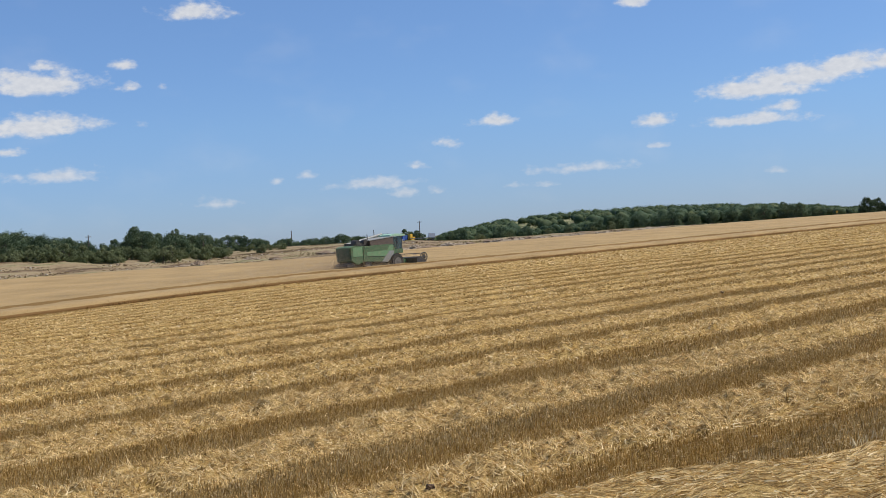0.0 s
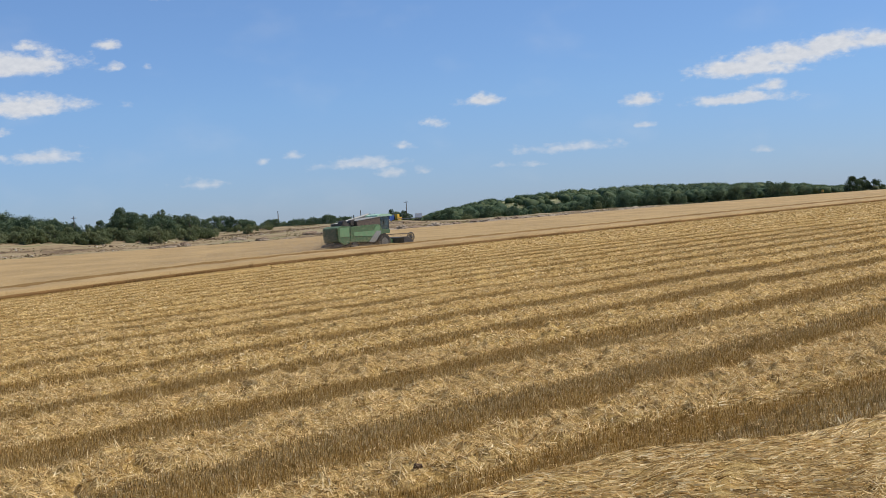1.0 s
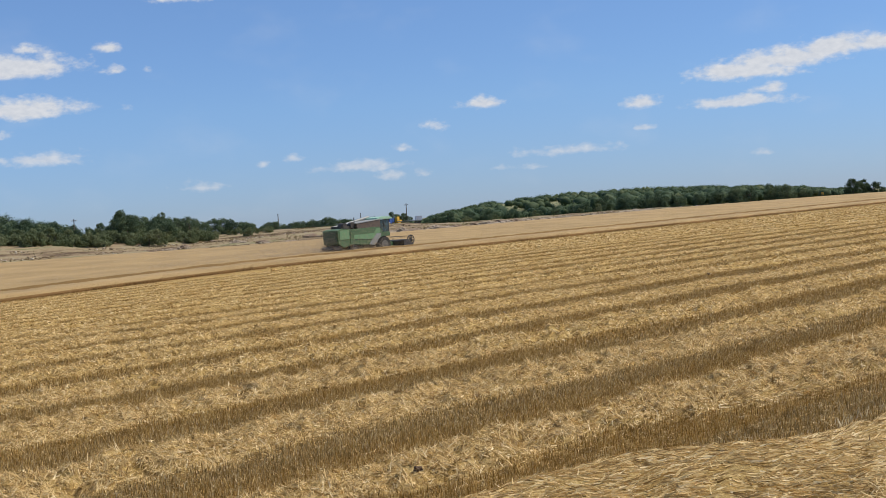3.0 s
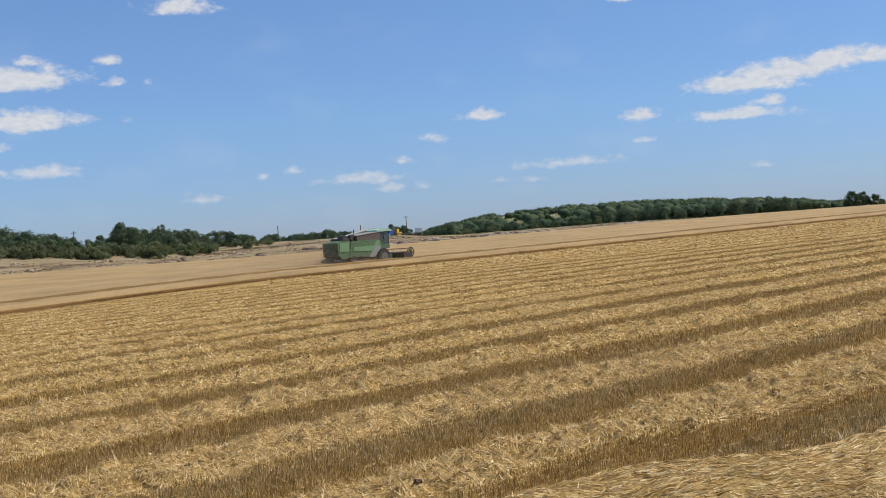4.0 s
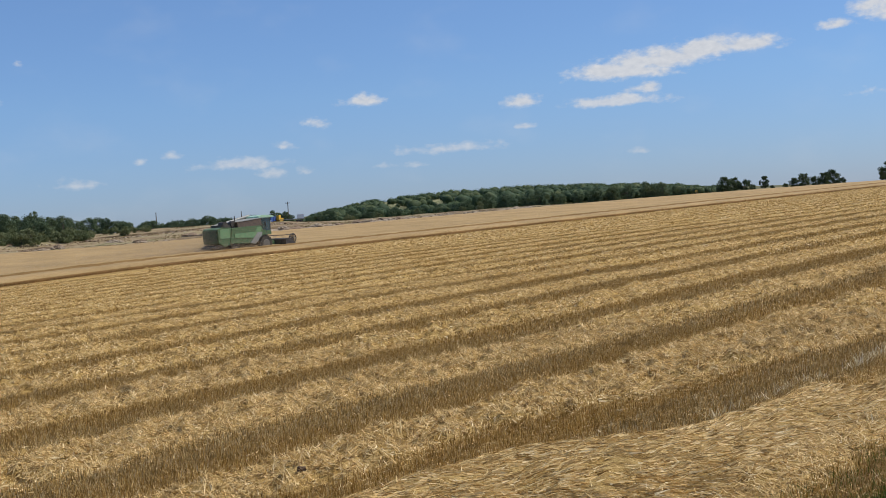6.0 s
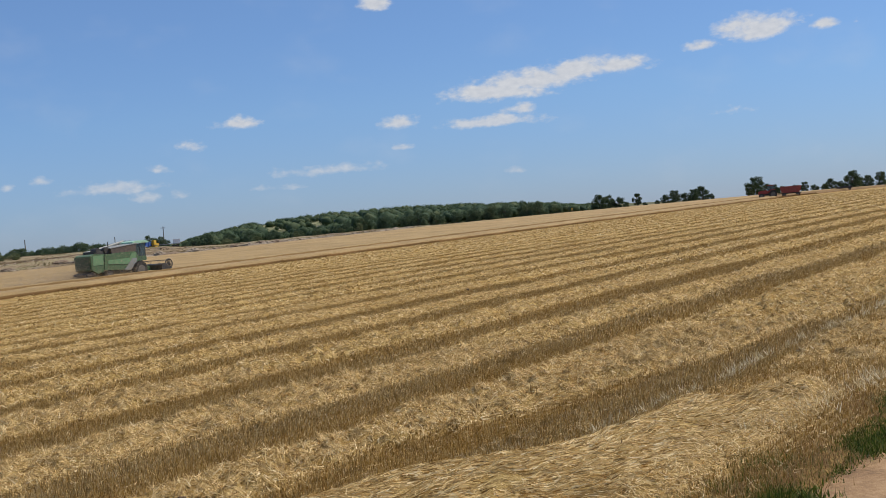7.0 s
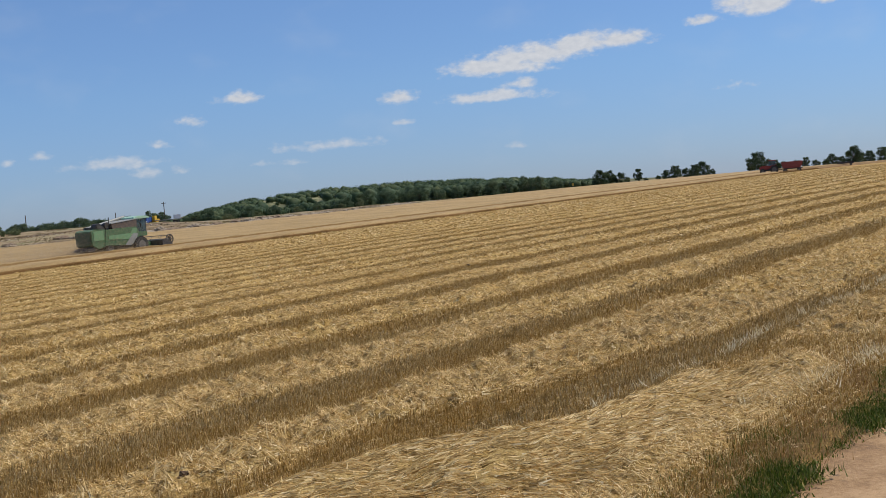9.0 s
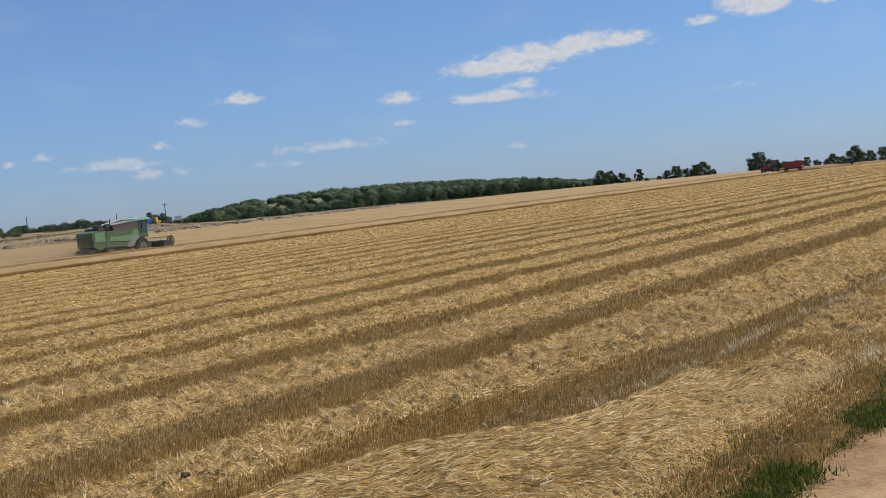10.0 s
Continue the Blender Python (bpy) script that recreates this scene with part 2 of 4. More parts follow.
DRY_GRASS = straw_blades("dry_grass", [(0.0, (0.22, 0.115, 0.042)), (0.4, (0.40, 0.235, 0.088)), (0.85, (0.56, 0.37, 0.16)), (1.0, (0.26, 0.25, 0.07))])


def ground_material():
    m, nt, b = material("field_ground")
    pos = node(nt, "ShaderNodeNewGeometry").outputs["Position"]
    s = node(nt, "ShaderNodeSeparateXYZ", None, Vector=pos)
    v = calc(nt, "SUBTRACT", calc(nt, "MULTIPLY", s.outputs[1], SR), calc(nt, "MULTIPLY", s.outputs[0], CR))
    u = calc(nt, "ADD", calc(nt, "MULTIPLY", s.outputs[0], SR), calc(nt, "MULTIPLY", s.outputs[1], CR))
    rowpos = node(nt, "ShaderNodeCombineXYZ", None, X=calc(nt, "MULTIPLY", u, 0.35), Y=v, Z=0.0).outputs[0]
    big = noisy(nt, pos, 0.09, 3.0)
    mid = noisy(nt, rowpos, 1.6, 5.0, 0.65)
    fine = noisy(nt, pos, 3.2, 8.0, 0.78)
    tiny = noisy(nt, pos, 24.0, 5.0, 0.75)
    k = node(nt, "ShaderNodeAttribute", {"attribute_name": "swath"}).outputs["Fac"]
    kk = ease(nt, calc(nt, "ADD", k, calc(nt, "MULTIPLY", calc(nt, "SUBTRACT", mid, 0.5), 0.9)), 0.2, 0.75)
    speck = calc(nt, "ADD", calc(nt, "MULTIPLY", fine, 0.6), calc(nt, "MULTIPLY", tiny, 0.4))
    # dark stops also carry the shade of pits in the litter
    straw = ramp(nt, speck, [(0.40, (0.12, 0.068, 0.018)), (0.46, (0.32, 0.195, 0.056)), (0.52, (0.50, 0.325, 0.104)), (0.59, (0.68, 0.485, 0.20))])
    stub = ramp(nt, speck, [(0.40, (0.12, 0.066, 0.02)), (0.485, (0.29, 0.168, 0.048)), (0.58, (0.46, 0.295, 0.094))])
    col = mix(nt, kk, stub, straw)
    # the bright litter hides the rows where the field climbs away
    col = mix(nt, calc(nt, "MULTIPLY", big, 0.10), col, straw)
    # the dirt track by the field
    dirt = ramp(nt, noisy(nt, pos, 2.2, 8.0, 0.62), [(0.3, (0.19, 0.115, 0.05)), (0.55, (0.31, 0.195, 0.09)), (0.8, (0.42, 0.28, 0.145))])
    wob = calc(nt, "ADD", v, calc(nt, "MULTIPLY", calc(nt, "SUBTRACT", noisy(nt, pos, 1.7, 4.0), 0.5), 0.7))
    col = mix(nt, ease(nt, wob, TRACK_V + 0.15, TRACK_V - 0.15), col, dirt)
    # rough ground past the crop
    strips = node(nt, "ShaderNodeCombineXYZ", None, X=calc(nt, "MULTIPLY", u, 0.035), Y=calc(nt, "MULTIPLY", v, 0.14), Z=0.0).outputs[0]
    waste = ramp(nt, calc(nt, "ADD", calc(nt, "MULTIPLY", noisy(nt, strips, 1.0, 3.0, 0.6), 0.7), calc(nt, "MULTIPLY", noisy(nt, pos, 0.8, 5.0, 0.65), 0.3)), [(0.40, (0.085, 0.052, 0.026)), (0.45, (0.19, 0.13, 0.07)), (0.5, (0.30, 0.22, 0.12)), (0.56, (0.31, 0.25, 0.135)), (0.62, (0.15, 0.14, 0.055))])
    col = mix(nt, ease(nt, v, CROP_END - 3, CROP_END), col, waste)
    meadow = ramp(nt, noisy(nt, pos, 0.05, 5.0), [(0.35, (0.07, 0.085, 0.03)), (0.6, (0.14, 0.13, 0.06)), (0.75, (0.30, 0.25, 0.13))])
    col = mix(nt, ease(nt, v, BANK_V + 10, BANK_V + 60), col, meadow)
    stony = ramp(nt, noisy(nt, pos, 0.12, 6.0), [(0.35, (0.10, 0.12, 0.045)), (0.5, (0.22, 0.21, 0.10)), (0.65, (0.36, 0.32, 0.19))])
    col = mix(nt, ease(nt, s.outputs[2], 7.0, 9.0), col, stony)
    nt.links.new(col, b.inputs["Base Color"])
    b.inputs["Roughness"].default_value = 0.85
    b.inputs["Specular IOR Level"].default_value = 0.15
    bumped(nt, b, speck, 1.0, 0.10)
    return m


def wheat_material(name, dark):
    m, nt, b = material(name)
    pos = node(nt, "ShaderNodeNewGeometry").outputs["Position"]
    n1 = noisy(nt, pos, 0.12, 4.0)
    n2 = noisy(nt, pos, 9.0, 5.0, 0.7)
    f = calc(nt, "ADD", calc(nt, "MULTIPLY", n1, 0.5), calc(nt, "MULTIPLY", n2, 0.5))
    nt.links.new(ramp(nt, f, [(0.3, tuple(c * 0.6 for c in dark)), (0.5, dark), (0.7, tuple(min(1, c * 1.3) for c in dark))]), b.inputs["Base Color"])
    b.inputs["Roughness"].default_value = 0.8
    b.inputs["Specular IOR Level"].default_value = 0.15
    bumped(nt, b, n2, 0.8, 0.15)
    return m


GROUND = ground_material()
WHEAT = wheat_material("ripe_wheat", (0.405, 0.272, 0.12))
# stalk colour darkened for the shade at the foot of the crop
SHADED_STALK = wheat_material("shaded_wheat_stalks", (0.24, 0.132, 0.045))
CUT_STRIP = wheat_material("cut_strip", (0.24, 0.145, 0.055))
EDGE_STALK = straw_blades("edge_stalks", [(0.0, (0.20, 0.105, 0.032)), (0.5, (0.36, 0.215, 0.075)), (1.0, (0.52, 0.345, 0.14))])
WHEAT_EAR = straw_blades("wheat_ears", [(0.0, (0.42, 0.28, 0.12)), (0.5, (0.52, 0.355, 0.16)), (1.0, (0.62, 0.44, 0.22))])


DUST = straw_blades("hanging_dust", [(0.0, (0.42, 0.32, 0.21)), (1.0, (0.60, 0.49, 0.35))], share=0.5)


def plain(name, col, rough=0.6, metal=0.0, vary=0.25, scale=6.0, dust=0.0):
    m, nt, b = material(name)
    pos = node(nt, "ShaderNodeTexCoord").outputs["Object"]
    n = noisy(nt, pos, scale, 5.0, 0.6)
    c = ramp(nt, n, [(0.3, tuple(x * (1 - vary) for x in col)), (0.7, tuple(min(1, x * (1 + vary)) for x in col))])
    if dust:
        c = mix(nt, calc(nt, "MULTIPLY", ease(nt, noisy(nt, pos, 4.5, 6.0, 0.7), 0.3, 0.75), dust), c, (0.33, 0.25, 0.15))
    nt.links.new(c, b.inputs["Base Color"])
    b.inputs["Roughness"].default_value, b.inputs["Metallic"].default_value = rough, metal
    bumped(nt, b, n, 0.2, 0.02)
    return m


def leaves(name, stops, clump=0.3):
    m, nt, b = material(name)
    g = node(nt, "ShaderNodeNewGeometry").outputs["Random Per Island"]
    o = node(nt, "ShaderNodeObjectInfo").outputs["Random"]
    pos = node(nt, "ShaderNodeNewGeometry").outputs["Position"]
    f = calc(nt, "ADD", calc(nt, "MULTIPLY", g, 0.22), calc(nt, "ADD", calc(nt, "MULTIPLY", o, 0.28), calc(nt, "MULTIPLY", ease(nt, noisy(nt, pos, clump, 3.0), 0.32, 0.68), 0.5)))
    col = ramp(nt, f, stops)
    nt.links.new(col, b.inputs["Base Color"])
    lets_light_through(nt, b, col, 0.35)
    b.inputs["Roughness"].default_value = 0.65
    b.inputs["Specular IOR Level"].default_value = 0.2
    return m


# hedge leaves lightened and blued: distance haze mixed into their colour
HAZED_LEAF = leaves("hazed_tree_leaves", [(0.0, (0.055, 0.085, 0.05)), (0.4, (0.09, 0.13, 0.066)), (0.75, (0.135, 0.17, 0.08)), (1.0, (0.20, 0.215, 0.10))])
CREST_LEAF = leaves("crest_leaves", [(0.0, (0.028, 0.044, 0.022)), (0.45, (0.05, 0.076, 0.033)), (0.8, (0.08, 0.108, 0.045)), (1.0, (0.13, 0.148, 0.064))])
BUSH_LEAF = leaves("bush_leaves", [(0.0, (0.095, 0.12, 0.052)), (0.5, (0.155, 0.18, 0.078)), (1.0, (0.24, 0.25, 0.12))])
# woodland greens shifted bluer, with the air's haze painted in
HAZED_FAR_LEAF = leaves("hazed_woodland_leaves", [(0.0, (0.03, 0.056, 0.034)), (0.35, (0.052, 0.088, 0.044)), (0.7, (0.086, 0.122, 0.052)), (1.0, (0.15, 0.17, 0.07))], 0.09)
BARK = plain("bark", (0.12, 0.095, 0.07), 0.9)


# ---- mesh helpers ----
def np_mesh(name, verts, faces, mat, smooth=False):
    """A mesh from arrays of corners and of faces with equally many corners."""
    me = bpy.data.meshes.new(name)
    verts, faces = np.asarray(verts, np.float32), np.asarray(faces, np.int32)
    nf, k = faces.shape
    me.vertices.add(len(verts))
    me.vertices.foreach_set("co", verts.ravel())
    me.loops.add(nf * k)
    me.loops.foreach_set("vertex_index", faces.ravel())
    me.polygons.add(nf)
    me.polygons.foreach_set("loop_start", np.arange(nf, dtype=np.int32) * k)
    if smooth:
        me.polygons.foreach_set("use_smooth", np.ones(nf, bool))
    me.update(calc_edges=True)
    me.validate()
    if mat:
        me.materials.append(mat)
    return me


def grid_faces(rows, cols):
    i = np.arange(rows - 1)[:, None] * cols + np.arange(cols - 1)[None, :]
    return np.stack([i, i + 1, i + cols + 1, i + cols], -1).reshape(-1, 4)


def thing(name, label, category, group="", kind="", m=None):
    ob = tagged(new(name), label, category, group, kind)
    if m is not None:
        ob.matrix_world = m
    return ob


def child(name, me, parent, label=""):
    ob = new(name, me)
    ob.parent = parent
    if label:
        tagged(ob, label)
    return ob


def part(name, bm, mat, parent, label=""):
    me = bpy.data.meshes.new(name)
    bm.to_mesh(me)
    bm.free()
    me.materials.append(mat)
    return child(name, me, parent, label)


RNG = np.random.default_rng(7)


def blades(x, y, z, length, width, lean, turn, face):
    """Thin tapering blades from their feet: lean from upright, turn of the lean, turn of the flat face."""
    d = np.stack([np.sin(lean) * np.sin(turn), np.sin(lean) * np.cos(turn), np.cos(lean)], -1)
    w = np.stack([np.cos(face), np.sin(face), 0.25 * np.sin(face * 3)], -1) * (width * 0.7)[:, None]
    foot = np.stack([x, y, z], -1)
    v = np.stack([foot - w, foot + w, foot + d * length[:, None]], 1).reshape(-1, 3)
    return v, np.arange(len(v)).reshape(-1, 3)


def laid_straws(x, y, z, slope_x, slope_y, length, width, turn, rise, twist):
    """Straws lying on the slope of the heap, each a little lifted and twisted."""
    dx, dy = np.sin(turn), np.cos(turn)
    foot = np.stack([x, y, z], -1)
    along = np.stack([dx, dy, dx * slope_x + dy * slope_y + rise], -1) * length[:, None]
    w = np.stack([dy, -dx, dy * slope_x - dx * slope_y + twist], -1) * (width * 0.7)[:, None]
    v = np.stack([foot - w, foot + w, foot + along], 1).reshape(-1, 3)
    return v, np.arange(len(v)).reshape(-1, 3)


# ---- the ground, one sheet to the horizon ----
def build_ground():
    rad = np.concatenate([np.linspace(0.5, 9.0, 24, endpoint=False), np.exp(np.arange(math.log(9.0), math.log(110), 0.0044)), np.exp(np.arange(math.log(110.2), math.log(135), 0.01)),
                          np.exp(np.linspace(math.log(136), math.log(1300), 110)), np.linspace(1400, 4600, 16)])
    ang = np.concatenate([np.linspace(radians(-180), radians(-27), 40, endpoint=False), np.linspace(radians(-27), radians(-23), 20, endpoint=False), np.linspace(radians(-23), radians(36), 660, endpoint=False), np.linspace(radians(36), radians(40), 20, endpoint=False),
                          np.linspace(radians(40), radians(180), 40)])
    R, A = np.meshgrid(rad, ang, indexing="ij")
    X, Y = R * np.sin(A), R * np.cos(A)
    Z = land(X, Y) + field_relief(X, Y)
    u, v = uv_of(X, Y)
    Z = Z + 0.25 * grain(X, Y, 0.35) * step(182, 200, v) * (1 - step(400, 700, R)) - np.where(R > 1300, (R - 1300) * 0.004, 0)
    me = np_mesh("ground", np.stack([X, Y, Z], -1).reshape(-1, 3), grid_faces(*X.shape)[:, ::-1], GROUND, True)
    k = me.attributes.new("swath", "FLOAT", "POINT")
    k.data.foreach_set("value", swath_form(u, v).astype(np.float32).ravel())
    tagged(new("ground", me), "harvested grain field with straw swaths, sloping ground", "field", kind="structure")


build_ground()


# ---- loose straw and stubble ----
def scatter(n, r0, r1, a0=-24.0, a1=37.0):
    r = np.sqrt(RNG.uniform(r0 * r0, r1 * r1, n))
    a = RNG.uniform(radians(a0), radians(a1), n)
    return r * np.sin(a), r * np.cos(a)


def build_straw():
    lying, upright, grey, pale = [], [], [], []
    for n, r0, r1, lng, wid, eps in ((780000, 10.5, 27, 0.105, 0.0095, 0.03), (680000, 27, 52, 0.10, 0.018, 0.06), (560000, 52, 108, 0.14, 0.04, 0.12), (330000, 108, 300, 0.26, 0.085, 0.3)):
        x, y = scatter(n, r0, r1, -8.0 if r0 > 100 else -24.0)
        u, v = uv_of(x, y)
        k = swath_form(u, v) + RNG.uniform(-0.22, 0.22, n)
        base = field_relief(x, y)
        z = land(x, y) + base
        gx, gy = (field_relief(x + eps, y) - base) / eps, (field_relief(x, y + eps) - base) / eps
        field = (v > 4.15) & (v < CROP_V - 0.3)
        s = field & (k > 0.45) & (lumps(u * 0.6, v, 0.33, 5) < RNG.uniform(0.66, 1.0, n))
        s |= field & (k <= 0.45) & (RNG.random(n) < np.where(v < 5.8, 0.35, np.where(v > 40, 0.16, 0.20)))
        tangle = lumps(u * 0.5 + v * 0.5, v - u * 0.55, 0.30, 15)
        s &= ~((v < 9.6) & (v > 5.6) & (u < 17) & (tangle > RNG.uniform(0.55, 1.05, n)))
        m = int(s.sum())
        # locks of straw lie the same way over a hand's breadth or two
        xs, ys = x[s], y[s]
        lay = 7.0 * lumps(xs, ys, 0.35, 11) + 6.0 * lumps(xs, ys, 0.11, 12) + RNG.normal(0, 1.1, m)
        flat = (v[s] < 9.6) & (v[s] > 5.6) & (u[s] < 16.5) & (RNG.random(m) < 0.9)
        lay = np.where(flat, ROW + 0.75 + 1.3 * (lumps(xs, ys, 1.6, 13) - 0.5) + 0.8 * (lumps(xs, ys, 0.25, 14) - 0.5) + RNG.normal(0, 0.34, m), lay)
        lying.append(laid_straws(xs, ys, z[s] + RNG.uniform(-0.02, 0.02, m), gx[s], gy[s], lng * RNG.uniform(0.5, 1.5, m) * np.where(flat, 1.35, 1.0), wid * RNG.uniform(0.6, 1.4, m),
                                 lay, RNG.normal(0.08, 0.26, m) * np.where(flat, 0.4, 1.0), RNG.normal(0, 0.5, m) * np.where(flat, 1.7, 1.0)))
        s = field & (k <= 0.45) & (RNG.random(n) < np.where(v < 5.8, 0.6, 0.9))
        m = int(s.sum())
        vs = np.round(v[s] / 0.14) * 0.14 + RNG.normal(0, 0.018, m)
        xs, ys = xy_of(u[s], vs)
        row, f = swath_phase(u[s], v[s])
        # browner on one side of each gap, greyer on the other; sides alternate
        far_side = np.where(row % 2 == 0, f, 0.52 - f) + RNG.normal(0, 0.10, m)
        is_grey = (RNG.random(m) < np.where(row < 1, 0.8, 0.4)) & (far_side > 0.26) & (v[s] > 11.4) & (v[s] < 45) | (v[s] < 8.6) & (v[s] > 6.9) & (RNG.random(m) < 0.6)
        up = blades(xs, ys, z[s] - 0.02, RNG.uniform(0.05, 0.14, m), wid * RNG.uniform(0.6, 1.2, m) * (1.3 if r0 > 50 else 1.0) * (1.5 if r0 > 100 else 1.0), np.abs(RNG.normal(0, 0.35, m)), RNG.uniform(0, 6.3, m), RNG.uniform(0, 6.3, m))
        tri = up[0].reshape(-1, 3, 3)
        for out, pick in ((upright, ~is_grey), (grey, is_grey)):
            vv = tri[pick].reshape(-1, 3)
            out.append((vv, np.arange(len(vv)).reshape(-1, 3)))
    n = 5200
    u = RNG.uniform(13.8, 60, n)
    v = pale_line(u) + RNG.normal(0, 0.06, n) + 0.25 * (lumps(u, u * 0, 0.8, 3) - 0.5)
    keep = lumps(u, u * 0, 0.5, 5) > RNG.uniform(0.1, 0.7, n)
    u, v = u[keep], v[keep]
    u2 = RNG.uniform(14, 34, 3600)
    v2 = np.maximum(4.75, 5.3 - 0.16 * (u2 - 15)) + 0.12 * np.sin(u2 * 0.7) + RNG.normal(0, 0.16, 3600)
    keep = lumps(u2, u2 * 0, 0.9, 2) > RNG.uniform(0.1, 0.7, 3600)
    u2, v2 = u2[keep], v2[keep]
    u, v = np.concatenate([u, u2]), np.concatenate([v, v2])
    n = len(u)
    x, y = xy_of(u, v)
    pale.append(blades(x, y, land(x, y) + 0.02, RNG.uniform(0.08, 0.22, n), RNG.uniform(0.008, 0.014, n), np.abs(RNG.normal(0.75, 0.35, n)), RNG.normal(0.2, 1.1, n), RNG.normal(0.3, 0.8, n)))
    for name, sets, mat, label in (("straw", lying, SWATH_STRAW, "loose golden straw lying in long swaths"),
                                   ("stubble", upright, STUBBLE_STRAW, "short brown cut stubble between the straw swaths"),
                                   ("stubble", grey, GREY_STUBBLE, "short grey stubble between the straw swaths"),
                                   ("tall_stubble", pale, PALE_STRAW, "thin line of taller pale stubble left standing")):
        off, vs, fs = 0, [], []
        for v, f in sets:
            vs.append(v)
            fs.append(f + off)
            off += len(v)
        tagged(new(name, np_mesh(name, np.concatenate(vs), np.concatenate(fs), mat)), label, "stubble" if name != "straw" else name, kind="stuff")


build_straw()


# ---- the standing crop ----
def build_crop():
    us = np.concatenate([np.linspace(-260, 0, 60, endpoint=False), np.arange(0, 330, 0.5), np.linspace(330, 1000, 160)])
    vs = np.array([-0.02, -0.04, 0.06, 0.28, 0.55, 0.8, 1.0, 1.2, 1.4, 2.2, 3.2, 4.5, 5.6, 6.2, 6.5, 6.7, 6.8, 7.5, 8.3, 9.0, 9.1, 9.2, 10, 12, 14, 16, 17.5, 19, 22, 26, 31, 37, 44, 52, 60, 68, 75, 80, 81.0])
    hs = np.full(len(vs), CROP_H)
    hs[:6] = (0.0, 0.15, 0.30, 0.44, 0.53, 0.59)
    hs = np.where((vs > 6.65) & (vs < 9.05), 0.1, hs)
    hs = np.where((vs > 9.05) & (vs < 80.5), CROP_H + 0.12, hs)
    hs = np.where(vs > 80.5, -0.1, hs)
    U, V = np.meshgrid(us, CROP_V + vs, indexing="ij")
    Hh = np.broadcast_to(hs, U.shape)
    Hh = np.where((U > 296) & (V < TRAM_V + 2.6), np.minimum(Hh, 0.12), Hh)
    V = V + 0.12 * grain(U, U * 0.3, 0.5) * (Hh < 0.9) * (np.broadcast_to(vs, U.shape) < 3)
    X, Y = xy_of(U, V)
    Z = land(X, Y) + Hh + (Hh > 0.5) * (0.05 * grain(X, Y, 0.9) + 0.03 * grain(X, Y, 2.9, 1.0))
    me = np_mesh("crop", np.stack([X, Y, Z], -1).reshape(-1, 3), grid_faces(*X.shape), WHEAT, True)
    me.materials.append(SHADED_STALK)
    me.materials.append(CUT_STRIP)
    # lowest faces take the darker stalk colour, with foot shade painted in
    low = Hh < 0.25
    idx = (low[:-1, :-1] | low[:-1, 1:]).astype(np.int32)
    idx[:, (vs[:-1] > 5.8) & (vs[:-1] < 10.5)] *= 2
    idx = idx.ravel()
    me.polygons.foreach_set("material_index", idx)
    crop = tagged(new("wheat_crop", me), "uncut ripe golden wheat standing in a wide strip", "wheat", kind="stuff")
    n = 110000
    u, v = RNG.uniform(10, 330, n), CROP_V + np.abs(RNG.normal(0, 0.9, n)) + 1.3
    s = RNG.random(n) < 0.35
    v = np.where(s, CROP_V + RNG.uniform(1.3, 81, n), v)
    v = v + 0.12 * grain(u, u * 0.3, 0.5)
    s = ((v > TRAM_V - 0.8) & (v < TRAM_V + 3.4)) | ((u > 295) & (v < TRAM_V + 3))
    u, v = u[~s], v[~s]
    n = len(u)
    x, y = xy_of(u, v)
    vv, ff = blades(x, y, land(x, y) + CROP_H - 0.10 + 0.12 * (v > TRAM_V + 2), RNG.uniform(0.08, 0.15, n), RNG.uniform(0.03, 0.06, n), np.abs(RNG.normal(1.15, 0.25, n)), RNG.uniform(0, 6.3, n), RNG.uniform(0, 6.3, n))
    child("ears", np_mesh("ears", vv, ff, WHEAT_EAR), crop)
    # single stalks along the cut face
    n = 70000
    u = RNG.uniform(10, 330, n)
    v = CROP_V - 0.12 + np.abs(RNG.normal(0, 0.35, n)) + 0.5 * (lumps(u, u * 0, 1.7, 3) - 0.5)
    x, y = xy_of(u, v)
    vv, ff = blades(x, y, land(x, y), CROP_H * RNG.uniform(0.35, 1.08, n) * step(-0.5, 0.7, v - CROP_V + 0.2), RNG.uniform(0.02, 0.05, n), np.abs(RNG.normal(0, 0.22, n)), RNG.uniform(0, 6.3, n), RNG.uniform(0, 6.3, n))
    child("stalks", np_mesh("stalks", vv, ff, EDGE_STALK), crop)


build_crop()


# ---- trees ----
def leaf_cloud(rng, centres, radii, per, size):
    """Small leaf quads gathered round clump centres."""
    c = np.repeat(centres, per, 0)
    r = np.repeat(radii, per)
    n = len(c)
    d = rng.normal(0, 1, (n, 3))
    d /= np.linalg.norm(d, axis=1)[:, None]
    p = c + d * (r * rng.uniform(0.55, 1.02, n))[:, None] * np.array([1, 1, 0.85])
    out = d + rng.normal(0, 0.45, (n, 3))
    a = np.cross(out, rng.normal(0, 1, (n, 3)))
    a /= np.linalg.norm(a, axis=1)[:, None]
    b = np.cross(a, out)
    b /= np.linalg.norm(b, axis=1)[:, None]
    s = (size * rng.uniform(0.6, 1.3, n))[:, None]
    v = np.stack([p - a * s, p + a * s, p + b * s * 1.4], 1).reshape(-1, 3)
    return v, np.arange(len(v)).reshape(-1, 3)


